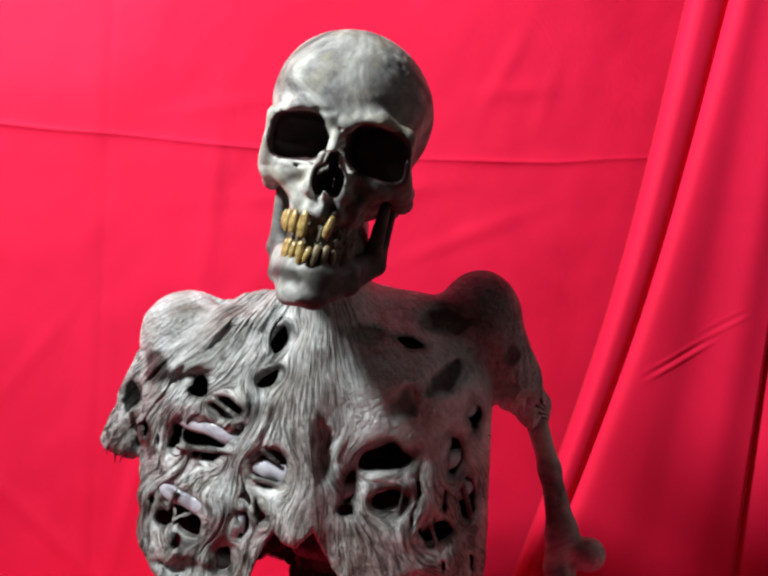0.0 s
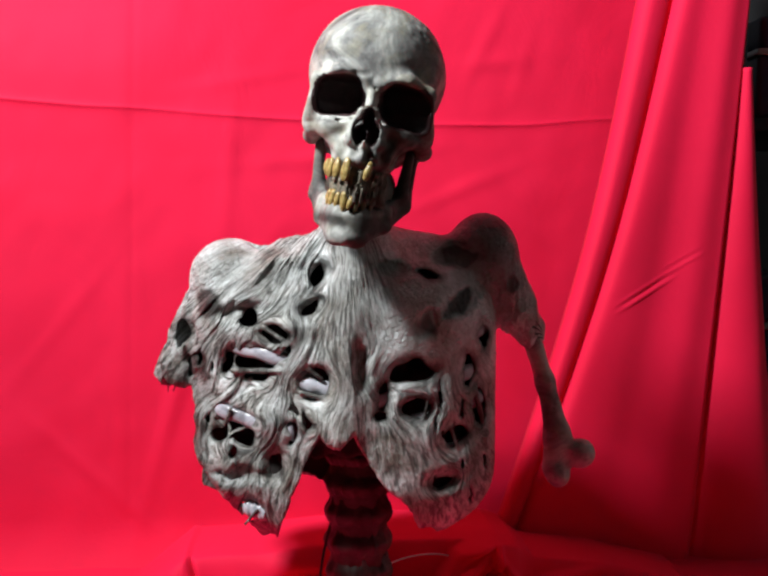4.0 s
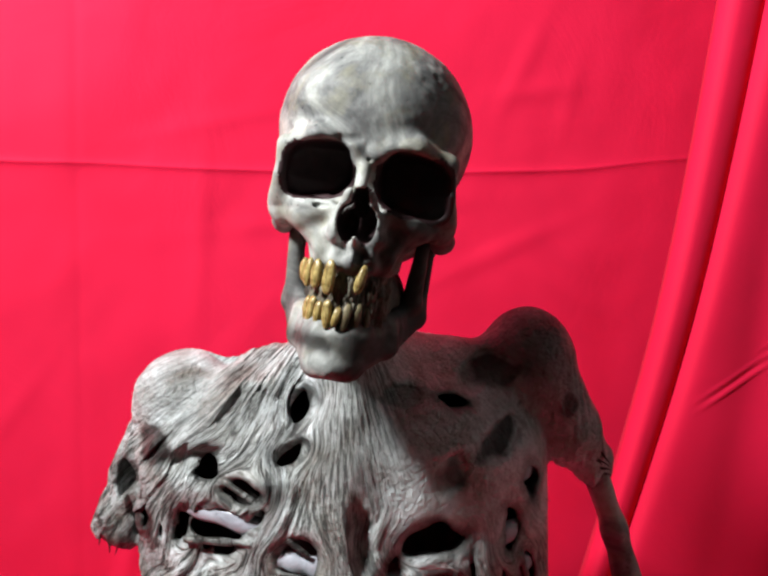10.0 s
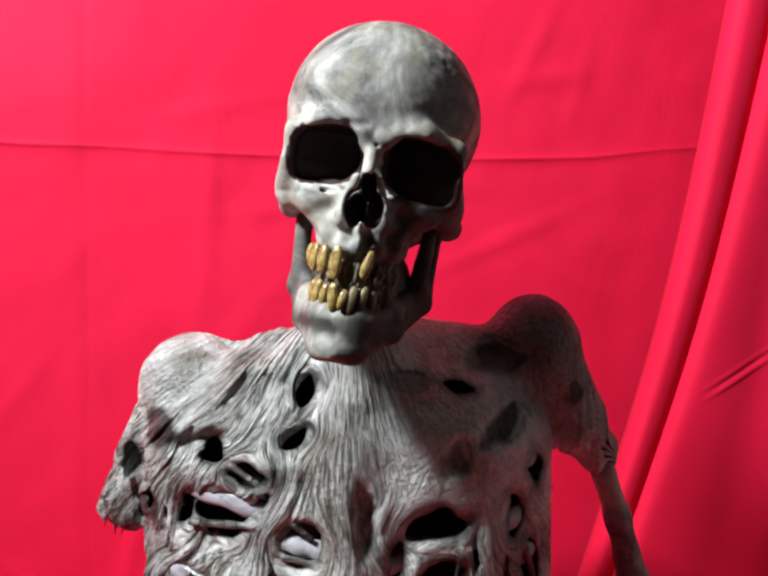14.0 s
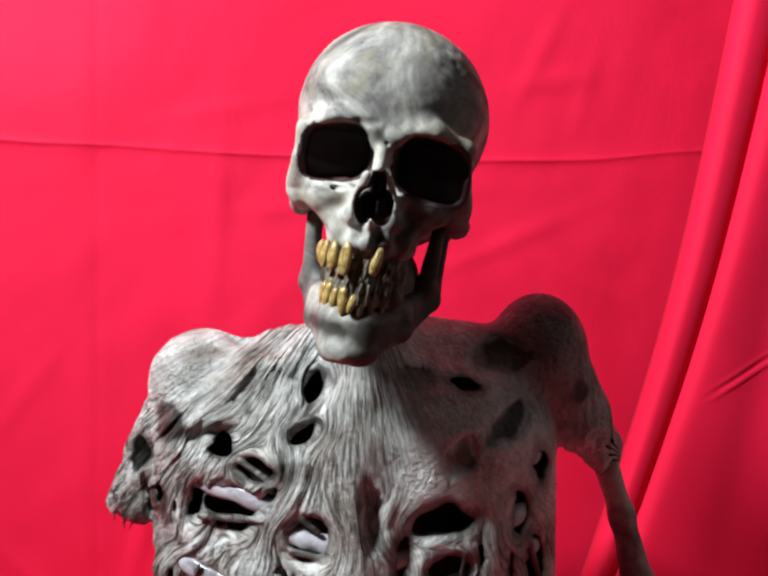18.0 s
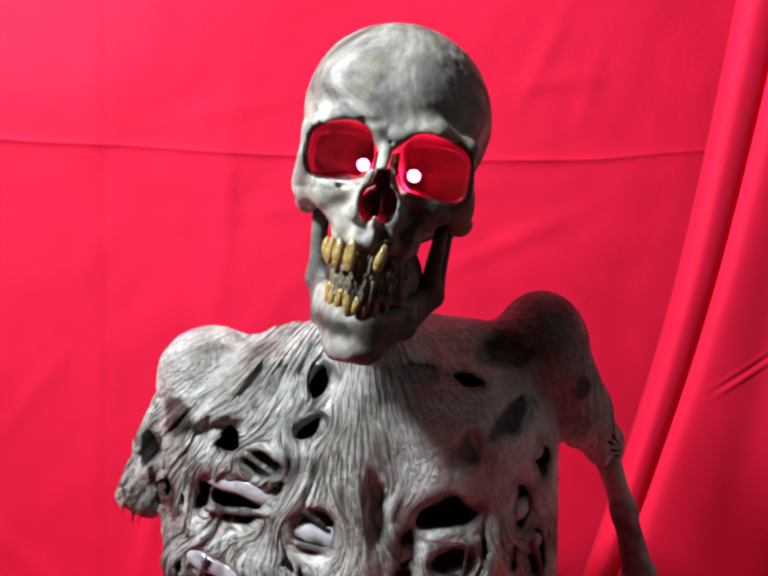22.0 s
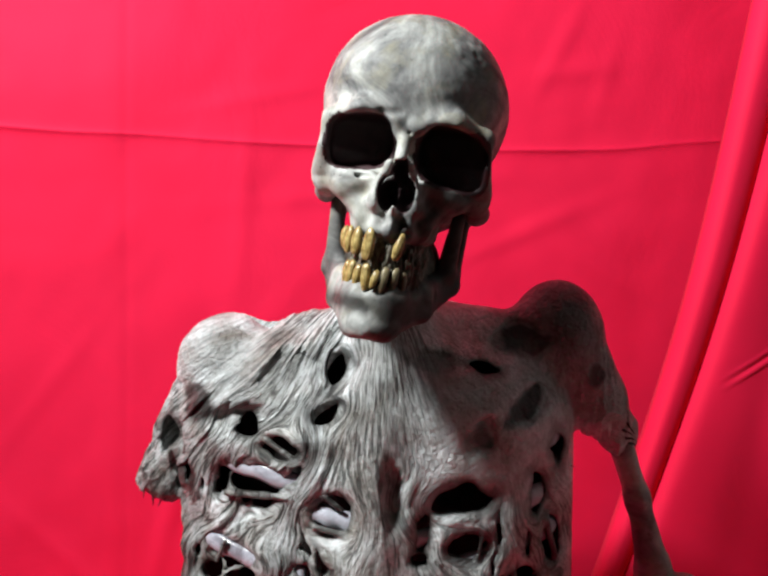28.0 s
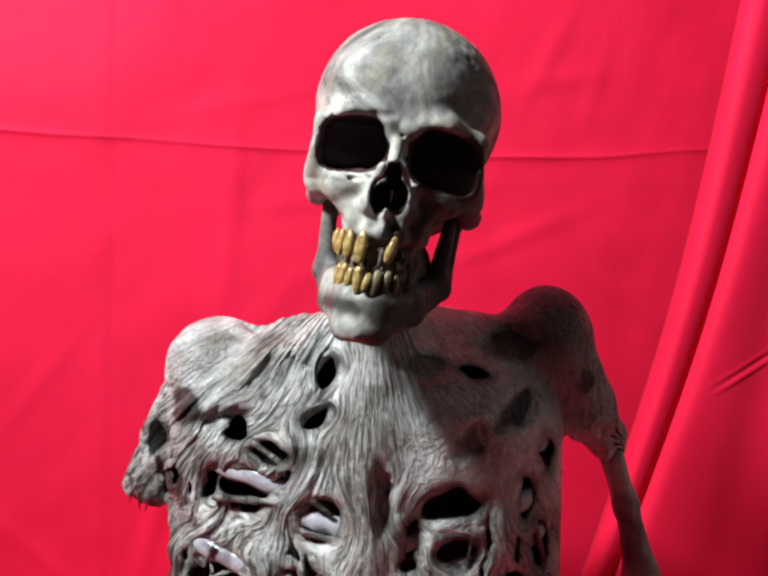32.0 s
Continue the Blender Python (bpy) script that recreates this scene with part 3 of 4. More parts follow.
def jaw_field(x, y, z):
    y = swept(x, y, z)
    m = (np.abs(x), y, z)
    d = limb(m, (0, 4, -144), (12, 8, -143), 8, 8)
    d = join(d, limb(m, (12, 7, -142), (33, 36, -128), 8.5, 7), 9)
    d = join(d, limb(m, (33, 36, -128), (48, 74, -107), 7, 7), 8)
    d = join(d, limb(m, (0, 9, -121), (14, 12, -119), 5, 5), 24)
    d = join(d, limb(m, (14, 12, -119), (29, 36, -111), 5, 5), 20)
    d = join(d, limb(m, (29, 36, -111), (45, 68, -94), 5, 5), 16)
    d = join(d, limb(m, (48, 75, -105), (51, 82, -44), 7, 5), 8)
    d = join(d, limb(m, (45, 60, -94), (49, 54, -50), 7.5, 5), 8)
    d = d - 0.7 * bell(z, -115, 6) * np.cos(np.arctan2(x, 40 - y) * 19) * (y < 40)
    return d + 0.25 * lattice(x / 10, y / 10, z / 10 + 4) + 0.2 * lattice(x / 4, y / 4, z / 4)


def jaw():
    me, v, f = carve(jaw_field, (-66, -14, -160), (66, 104, -24), 1.5, "jaw", 0.001, HINGE * 1000)
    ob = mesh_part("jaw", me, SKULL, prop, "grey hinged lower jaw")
    x, y, z = v.T
    # dark band under the teeth; +x half darkened to paint its shade; rear darker
    band_shade = 0.15 + 0.95 * bell(z, -127, 7) * (y < 60) + 0.6 * np.clip((x - 3) / 8, 0, 1) + 0.35 * (y > 45)
    attribute_values(me, "stain_shade", np.clip(band_shade * (0.9 + 0.3 * lattice(x / 9, y / 9, z / 9)), 0, 0.9))
    ob.matrix_basis = JAW_REST
    return ob


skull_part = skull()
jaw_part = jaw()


def tooth_mesh(w, h, dpt, seed):
    """A tooth with its root up: narrow neck, fuller crown, worn uneven tip."""
    bm = bmesh.new()
    bmesh.ops.create_uvsphere(bm, u_segments=14, v_segments=12, radius=1.0)
    sq = lambda a, e: math.copysign(abs(a) ** e, a)
    lean = 0.16 * math.sin(seed * 2.3)
    tip = 0.25 + 0.2 * math.sin(seed * 3.1)
    for v in bm.verts:
        px, py, pz = v.co
        s = 0.95 - 0.38 * max(pz, 0) - tip * max(-pz - 0.3, 0) ** 1.4
        ridge = 1 + 0.05 * math.sin(px * 9 + seed)
        v.co = ((sq(px, 0.65) + lean * pz) * w * s, sq(py, 0.75) * dpt * s * ridge * (1 - 0.3 * max(-pz, 0)), sq(pz, 0.6) * h * (1 + 0.10 * px * math.sin(seed * 1.7) * (pz < 0)))
    return bm


def teeth():
    # angle along the arch, half height, half width, lean
    upper = ((-86, 7.0, 3.2, 4), (-71, 9.0, 3.8, -3), (-55, 10.5, 4.3, 5), (-38, 10.5, 4.4, -4), (-19, 12.5, 4.9, 2), (19, 10.5, 3.8, 14))
    for i, (a, h, w, lean) in enumerate(upper):
        t = math.radians(a)
        px = 34 * math.sin(t) - 3.0
        py = 34 - 37 * math.cos(t) + 0.24 * abs(px)
        ob = part("tooth", tooth_mesh(w * 0.001, h * 0.001, 0.0036, i), TOOTH, skull_part)
        ob.matrix_basis = pose(px * 0.001, py * 0.001, -0.075 - h * 0.0006, random.uniform(-5, 5), lean, a)
    lower = ((-78, 8.5, 3.0), (-62, 10.5, 3.5), (-46, 11.0, 3.8), (-29, 9.0, 3.3), (-13, 10.5, 3.6), (2, 7.5, 3.0), (15, 10.0, 3.3), (29, 10.5, 3.4), (45, 9.0, 3.0))
    for i, (a, h, w) in enumerate(lower):
        t = math.radians(a)
        px = 28 * math.sin(t)
        py = 33 - 32 * math.cos(t) + 0.24 * abs(px)
        # +x lower teeth: stained enamel, darkened to paint the shade on that side
        ob = part("tooth", tooth_mesh(w * 0.001, h * 0.001, 0.0033, 40 + i), STAINED_SHADED if i > 5 else TOOTH, jaw_part)
        ob.matrix_basis = Matrix.Translation(-HINGE) @ pose(px * 0.001, py * 0.001, -0.1090 + h * 0.0002, random.uniform(-6, 6), 180 + random.uniform(-12, 12), a)


teeth()


def gum():
    def field(u, v):
        a = u
        r = 27 + 2.2 * lattice(u * 11, v * 3, u * 0 + 2) + 1.6 * lattice(u * 24, v * 9, u * 0 + 7) + 2.0 * np.sin(v * 3)
        x = r * np.sin(a)
        y = 36 - (r + 2) * np.cos(a) + 0.24 * np.abs(x)
        z = -74 - 40 * v
        return x * 0.001, y * 0.001, z * 0.001
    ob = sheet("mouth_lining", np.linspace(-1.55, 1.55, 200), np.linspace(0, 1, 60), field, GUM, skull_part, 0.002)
    attribute_values(ob.data, "wash_shade", np.random.RandomState(3).rand(len(ob.data.vertices)) * 0.35)


gum()


# throat solid, also added to stop light crossing the mouth to the far jaw
def throat():
    def field(x, y, z):
        turn = np.arctan2(x, 66 - y)
        return ball((x, y, z), (0, 66, -96), (37, 34, 36)) + 1.6 * lattice(turn * 8, z / 16, x * 0 + 3)
    me, v, f = carve(field, (-46, 24, -140), (46, 108, -52), 2.0, "throat", 0.001)
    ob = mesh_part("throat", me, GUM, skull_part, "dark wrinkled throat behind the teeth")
    attribute_values(me, "wash_shade", np.full(len(v), 0.6))


throat()
LED_PLACES = ((-0.0175, 0.029, -0.0152), (0.0208, 0.029, -0.0176))


def eye_lights():
    lights = []
    for place in LED_PLACES:
        bm = bmesh.new()
        bmesh.ops.create_uvsphere(bm, u_segments=32, v_segments=20, radius=0.0048, matrix=Matrix.Rotation(math.pi / 2, 4, "X"))
        for f in bm.faces:
            f.material_index = 0 if f.calc_center_median().y < -0.0012 else 1
        led = part("eye_light", bm, [LED_ON, LED_OFF], skull_part, "small round red light in the eye socket")
        led.matrix_basis = Matrix.Translation(place)
        lights.append(led)
        # black tube added to hide the glowing half while the light is off
        bm = bmesh.new()
        bmesh.ops.create_cone(bm, cap_ends=True, segments=32, radius1=0.0049, radius2=0.0049, depth=0.025, matrix=Matrix.Translation((0, 0.0150, 0)) @ Matrix.Rotation(math.pi / 2, 4, "X"))
        bmesh.ops.delete(bm, geom=[f for f in bm.faces if f.calc_center_median().y < 0.0026], context="FACES_ONLY")
        cup = part("eye_light_shroud", bm, BLACK, skull_part)
        cup.matrix_basis = Matrix.Translation(place)
    return lights


LEDS = eye_lights()


CHEST_X = -0.062


def lower_edge(x):
    return np.interp(x, (-0.26, -0.235, -0.21, -0.18, -0.162, -0.145, -0.131, -0.112, -0.096, -0.075, -0.058, -0.040, -0.004, 0.02, 0.055, 0.085, 0.107, 0.125),
                     (0.99, 0.95, 0.92, 0.880, 0.858, 0.866, 0.905, 0.962, 0.990, 0.976, 0.992, 0.960, 0.915, 0.878, 0.862, 0.872, 0.895, 0.95))


# x, z, half width, half height, turn
RIGHT_HOLES = ((-0.097, 1.167, 0.012, 0.0058, 0.9), (-0.175, 1.119, 0.009, 0.0085, 0.4), (-0.106, 1.129, 0.013, 0.0058, 0.6), (-0.146, 1.101, 0.016, 0.009, -0.1),
               (-0.166, 1.068, 0.024, 0.0165, -0.15), (-0.101, 1.047, 0.0145, 0.017, 0.1), (-0.186, 1.003, 0.019, 0.0105, -0.1), (-0.210, 0.979, 0.009, 0.009, 0.0),
               (-0.181, 0.982, 0.011, 0.0075, 0.2), (-0.146, 0.952, 0.008, 0.012, -0.4), (-0.174, 0.893, 0.009, 0.016, 0.1), (-0.136, 1.079, 0.0045, 0.012, -0.6),
               (-0.198, 1.065, 0.0055, 0.010, -0.3), (-0.128, 0.988, 0.004, 0.013, -0.2), (-0.112, 1.005, 0.0035, 0.010, 0.2))
LEFT_HOLES = ((0.028, 1.166, 0.013, 0.0055, -0.25), (0.008, 1.057, 0.025, 0.0125, 0.05), (0.014, 1.018, 0.016, 0.0115, 0.0), (0.076, 1.058, 0.007, 0.018, 0.0),
              (0.063, 0.980, 0.015, 0.011, 0.1), (0.092, 1.012, 0.008, 0.022, 0.0), (0.047, 0.931, 0.013, 0.006, 0.1), (-0.025, 1.035, 0.0045, 0.016, -0.1),
              (-0.027, 1.010, 0.007, 0.008, 0.0), (0.098, 1.095, 0.005, 0.014, 0.1), (0.040, 1.030, 0.0025, 0.014, 0.0))
DENTS = ((-0.142, 1.161, 0.019, 0.013, 0.3, 0.0015), (-0.013, 1.172, 0.012, 0.006, -0.2, 0.004), (-0.052, 1.069, 0.0055, 0.016, 0.05, 0.004), (-0.188, 0.940, 0.021, 0.006, 0.1, 0.005),
         (0.068, 1.188, 0.024, 0.013, 0.2, 0.002), (0.025, 1.113, 0.014, 0.012, 0.2, 0.003), (0.068, 1.136, 0.017, 0.011, 0.4, 0.003), (0.133, 1.157, 0.017, 0.009, -0.4, 0.003))
HOLLOWS = ((-0.141, 1.161, 0.023, 0.014, 0.35, 0.010), (-0.186, 1.124, 0.028, 0.010, 0.2, 0.011), (-0.166, 1.068, 0.034, 0.026, -0.15, 0.008), (-0.146, 1.101, 0.021, 0.012, -0.1, 0.006),
           (-0.101, 1.047, 0.020, 0.022, 0.1, 0.007), (-0.190, 0.994, 0.030, 0.022, 0.0, 0.008), (-0.095, 1.168, 0.017, 0.012, 0.9, 0.008), (-0.106, 1.129, 0.018, 0.010, 0.6, 0.006),
           (-0.146, 0.952, 0.014, 0.018, -0.4, 0.007), (-0.188, 0.940, 0.024, 0.009, 0.1, 0.009), (0.009, 1.053, 0.032, 0.018, 0.0, 0.006), (0.016, 1.014, 0.022, 0.016, 0.0, 0.006),
           (0.063, 0.980, 0.022, 0.020, 0.1, 0.006), (0.078, 1.058, 0.012, 0.024, 0.0, 0.006), (0.094, 1.010, 0.014, 0.030, 0.0, 0.006), (0.047, 0.931, 0.022, 0.012, 0.1, 0.006),
           (-0.052, 1.065, 0.009, 0.026, 0.05, 0.005), (-0.018, 1.172, 0.018, 0.008, -0.2, 0.005), (-0.024, 1.025, 0.010, 0.024, -0.1, 0.005))
# thin bridges of skin across the holes: x, z of both ends, thickness
STRINGS = ((-0.194, 1.058, -0.140, 1.060, 0.0030), (-0.158, 1.108, -0.136, 1.094, 0.0022), (-0.116, 1.036, -0.090, 1.030, 0.0026),
           (-0.204, 0.996, -0.196, 1.014, 0.0024), (-0.004, 1.040, 0.032, 1.043, 0.0030), (0.030, 1.046, 0.022, 1.006, 0.0024), (0.086, 1.030, 0.096, 0.994, 0.0024), (-0.180, 0.884, -0.166, 0.902, 0.0022),
           (0.054, 0.992, 0.062, 0.968, 0.0022), (-0.108, 1.062, -0.094, 1.052, 0.0020))
SMALL = random.Random(12)
SMALL_HOLES = tuple((SMALL.uniform(-0.236, -0.115), SMALL.uniform(0.90, 1.13), SMALL.uniform(0.002, 0.0035), SMALL.uniform(0.004, 0.009), SMALL.uniform(-1.0, 0.3)) for _ in range(12))
SMALL_HOLES += tuple((SMALL.uniform(0.035, 0.105), SMALL.uniform(0.90, 1.02), SMALL.uniform(0.0015, 0.003), SMALL.uniform(0.006, 0.012), SMALL.uniform(-0.2, 0.2)) for _ in range(7))


def ellipse(x, z, h, room=0.0):
    c, s = math.cos(h[4]), math.sin(h[4])
    a = ((x - h[0]) * c + (z - h[1]) * s) / (h[2] + room)
    b = (-(x - h[0]) * s + (z - h[1]) * c) / (h[3] + room)
    return a * a + b * b


def hole(x, z, h):
    return (np.sqrt(ellipse(x, z, h)) - 1) * min(h[2], h[3])


def chest_front(x):
    return 1.068 - 0.108 * math.sqrt(max(1 - ((x - CHEST_X) / 0.182) ** 2, 0.05))


def chest_field(x, y, z):
    zz = np.sign(z - 1.02) * np.maximum(np.abs(z - 1.02) - 0.09, 0)
    d = ball((x, y, zz), (CHEST_X, 1.068, 0.0), (0.182, 0.108, 0.102))
    return join(d, limb((x, y, z), (-0.066, 0.975, 1.16), (-0.070, 0.965, 0.990), 0.014, 0.010), 0.03)


def torn(x, y, z):
    hx = x + 0.0055 * lattice(x * 75, y * 20, z * 75) + 0.0015 * lattice(x * 220, y * 60, z * 220)
    hz = z + 0.0055 * lattice(x * 75 + 5, y * 20, z * 75 + 5)
    return hx, hz


def fan_angle(x, z):
    return np.arctan2(x + 0.062, 1.268 - z) * 0.15


def strands(x, y, z):
    """Where a point lies among the strands: they fan out from the neck and part round every hole."""
    side = np.clip((-0.072 - x) / 0.03, 0, 1)
    wide = 0.25 + 0.75 * side
    ax = x + 0.012 * wide * lattice(x * 15, y * 15, z * 15)
    az = z + 0.012 * wide * lattice(x * 15 + 9, y * 15, z * 15 + 4)
    fan, run = fan_angle(ax, az), np.hypot(ax + 0.062, 1.268 - az)
    for h in RIGHT_HOLES + LEFT_HOLES[1:7]:
        rho = np.maximum(ellipse(ax, az, h, 0.003), 1.0)
        part_off = np.clip(1.25 / rho - 0.25 * rho / 9.0, 0, 1)
        fan = fan + (float(fan_angle(h[0], h[1])) - fan) * part_off
    calm = np.clip((x + 0.035) / 0.03, 0, 1) * np.clip((z - 1.03) / 0.05, 0, 1)
    high = np.clip((-0.15 - x) / 0.03, 0, 1) * np.clip((z - 1.135) / 0.03, 0, 1)
    return fan, run, side * (1 - 0.75 * high), (1 - 0.9 * calm) * (1 - 0.5 * high)


def crevices(fan, run, y):
    """One in the narrow cracks between the strands, nought on their backs."""
    n = lattice(fan * 300, run * 11, y * 8 + 3)
    fold = lattice(fan * 120 + 5, run * 10, y * 8)
    return np.exp(-(n / 0.2) ** 2), n + 1.6 * fold


STUMP = ((-0.214, 1.083, 1.145), (-0.260, 1.105, 1.045), 0.034, 0.033)
STUMP_HOLES = ((-0.221, 1.131, 0.019, 0.018, -0.5), (-0.257, 1.094, 0.010, 0.018, -0.3), (-0.237, 1.062, 0.013, 0.023, -0.3))


def torso_field(x, y, z):
    p = (x, y, z)
    chest = chest_field(x, y, z)
    d = chest
    d = join(d, limb(p, (-0.06, 1.05, 1.180), (-0.19, 1.072, 1.160), 0.026, 0.026), 0.022)
    d = join(d, limb(p, (-0.05, 1.05, 1.202), (0.09, 1.07, 1.178), 0.025, 0.028), 0.022)
    d = join(d, limb(p, (-0.05, 0.985, 1.285), (-0.058, 1.03, 1.19), 0.034, 0.044), 0.03)
    d = join(d, ball(p, (-0.200, 1.066, 1.160), (0.047, 0.046, 0.049)), 0.012)
    d = join(d, ball(p, (0.104, 1.07, 1.190), (0.043, 0.042, 0.049)), 0.014)
    fan, run, side, amount = strands(x, y, z)
    crack, soft = crevices(fan, run, y)
    relief = amount * ((0.4 + 0.9 * side) * (0.0010 * soft - 0.0012 * crack)) + (0.0006 + 0.0020 * side) * lattice(x * 55, y * 55, z * 55)
    hx, hz = torn(x, y, z)
    front = y - 1.075
    near = 1.0 + 0 * x
    for h in RIGHT_HOLES + LEFT_HOLES + SMALL_HOLES:
        near = np.minimum(near, hole(hx, hz, h))
    # the skin sinks towards the holes
    sink = 0.0035 * np.exp(-np.maximum(near, 0) / 0.005) * (0.3 + 0.7 * side) + 0.0085 * side * lattice(x * 30 + 3, y * 30, z * 30)
    for h in HOLLOWS:
        sink = sink + h[5] * np.exp(-ellipse(x, z, h) ** 1.5)
    shell = np.maximum(d - relief + sink * (front < 0), -(chest + 0.017))
    ragged = 0.009 * lattice(x * 60, y * 60, z * 15) + 0.004 * lattice(x * 160, y * 160, z * 30)
    edge = np.where(y < 1.09, lower_edge(x), 0.90)
    shell = cut(shell, (z - edge - ragged) * 0.8, 0.004)
    shell = cut(shell, np.maximum(near, front), 0.0022)
    for h in DENTS:
        shell = cut(shell, np.maximum(np.maximum(hole(hx, hz, h), -(d + h[5])), front), 0.010)
    for x0, z0, x1, z1, r in STRINGS:
        bridge = limb(p, (x0, chest_front(x0) + 0.006, z0), (x1, chest_front(x1) + 0.006, z1), r)
        shell = join(shell, bridge - 0.0006 * soft, 0.004)
    # right stump and left upper arm, with torn ends
    r = 0.0016 * (1 - np.abs(lattice(x * 150, y * 150, z * 14)) * 2) + 0.003 * lattice(x * 50, y * 50, z * 50)
    arm = limb(p, *STUMP) - 1.3 * r
    arm = np.maximum(arm, 1.030 - z - 0.05 * (x + 0.27) + 1.2 * ragged)
    for h in STUMP_HOLES:
        arm = cut(arm, np.maximum(np.maximum(hole(hx, hz, h), y - 1.09), -(limb(p, *STUMP) + 0.022)), 0.006)
    shell = join(shell, arm, 0.007)
    arm = limb(p, (0.114, 1.07, 1.185), (0.148, 1.075, 1.118), 0.034, 0.027)
    arm = join(arm, limb(p, (0.148, 1.075, 1.118), (0.172, 1.078, 1.085), 0.025, 0.012), 0.008) - (0.6 + 1.6 * np.clip((1.135 - z) / 0.03, 0, 1)) * r
    return join(shell, arm, 0.006)


def torso():
    me, v, f = carve(torso_field, (-0.315, 0.925, 0.845), (0.215, 1.185, 1.32), 0.0014, "torso", 1.0, BASE)
    x, y, z = v.T.astype(np.float32)
    fan, run, side, amount = strands(x, y, z)
    crack, soft = crevices(fan, run, y)
    a = me.attributes.new("strand", "FLOAT_VECTOR", "POINT")
    a.data.foreach_set("vector", np.stack([fan, run, y * 0.3], 1).astype(np.float32).ravel())
    attribute_values(me, "amount", amount * (0.85 + 0.15 * side))
    # dark wash and painted shade in cracks, rims, cavities and dents; sprayed dark spots
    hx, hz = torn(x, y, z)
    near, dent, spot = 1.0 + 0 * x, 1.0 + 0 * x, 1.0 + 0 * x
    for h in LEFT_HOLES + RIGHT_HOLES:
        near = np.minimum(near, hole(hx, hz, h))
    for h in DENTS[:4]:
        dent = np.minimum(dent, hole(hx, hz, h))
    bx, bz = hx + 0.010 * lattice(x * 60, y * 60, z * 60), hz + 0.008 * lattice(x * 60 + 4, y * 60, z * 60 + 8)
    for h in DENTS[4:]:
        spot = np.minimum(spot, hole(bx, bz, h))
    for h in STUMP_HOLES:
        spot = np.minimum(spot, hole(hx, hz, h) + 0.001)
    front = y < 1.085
    wash_shade = np.clip(0.92 - np.maximum(near, 0) / 0.0075, 0, 0.9) * front
    wash_shade = np.maximum(wash_shade, np.clip(0.35 - dent / 0.02, 0, 0.5) * front)
    wash_shade = np.maximum(wash_shade, np.clip(1.0 - np.maximum(spot + 0.003, 0) / 0.007, 0, 1) * front)
    wash_shade = np.maximum(wash_shade, 0.6 * crack * amount * (0.35 + 0.65 * side))
    # brown dirt on flanks and stump; shade painted on +x shoulder and flank
    dirt_shade = 0.85 * np.clip((x - 0.02 + 0.5 * (z - 1.19)) / 0.09, 0, 1) * np.clip((z - 1.11) / 0.07, 0, 1)
    dirt_shade = np.maximum(dirt_shade, np.clip((x - 0.03) / 0.06, 0, 1) * np.clip((1.07 - z) / 0.08, 0, 1) * 0.3)
    dirt_shade = np.maximum(dirt_shade, np.clip((-0.10 - x) / 0.05, 0, 1) * (0.10 + 0.5 * np.clip((1.05 - z) / 0.12, 0, 1) + 0.5 * np.maximum(lattice(x * 28, y * 28, z * 28 + 3), 0) + 0.45 * np.clip((-0.215 - x) / 0.02, 0, 1) * np.clip((1.135 - z) / 0.02, 0, 1)))
    wash_shade = np.maximum(wash_shade, np.minimum(dirt_shade, 0.85)) * (0.85 + 0.3 * lattice(x * 40, y * 40, z * 40))
    attribute_values(me, "wash_shade", np.clip(wash_shade, 0, 0.97))
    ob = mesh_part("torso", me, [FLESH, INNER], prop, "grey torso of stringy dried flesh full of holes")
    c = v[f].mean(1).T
    # faces on the inner side of the shell are black
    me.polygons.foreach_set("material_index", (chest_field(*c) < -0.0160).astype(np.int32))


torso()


def frayed_threads():
    rnd = random.Random(21)
    roots = [(0.108 + rnd.uniform(-0.004, 0.004), rnd.uniform(1.04, 1.07), rnd.uniform(0.93, 1.11), 1) for _ in range(7)]
    roots += [(0.172 + rnd.uniform(-0.014, 0.012), 1.06 + rnd.uniform(-0.004, 0.01), rnd.uniform(1.08, 1.105), 1) for _ in range(6)]
    roots += [(-0.262 + rnd.uniform(-0.03, 0.03), 1.085 + rnd.uniform(-0.01, 0.01), rnd.uniform(1.025, 1.04), 0) for _ in range(6)]
    for x, y, z, out in roots:
        bm = bmesh.new()
        a = Vector((x, y, z))
        way = Vector((rnd.uniform(0.3, 1.0) * out + rnd.uniform(-0.3, 0.3), rnd.uniform(-0.5, 0.1), rnd.uniform(-0.8, 0.25) - (0 if out else 0.6))).normalized() * rnd.uniform(0.004, 0.009)
        bend = Vector((rnd.uniform(-0.003, 0.003), 0, -0.003))
        prev = None
        for k, q in enumerate((a - way * 0.6, a + way * 0.5 + bend * 0.3, a + way + bend)):
            r = (0.0014, 0.0009, 0.0003)[k]
            ring = [bm.verts.new(q + Vector((r * math.cos(t), r * math.sin(t) * 0.6, r * math.sin(t))) - BASE) for t in (0, 2.1, 4.2)]
            if prev:
                for j in range(3):
                    bm.faces.new((prev[j], prev[(j + 1) % 3], ring[(j + 1) % 3], ring[j]))
            prev = ring
        bm.faces.new(prev)
        bmesh.ops.recalc_face_normals(bm, faces=bm.faces)
        part("thread", bm, SPINE, prop)


frayed_threads()


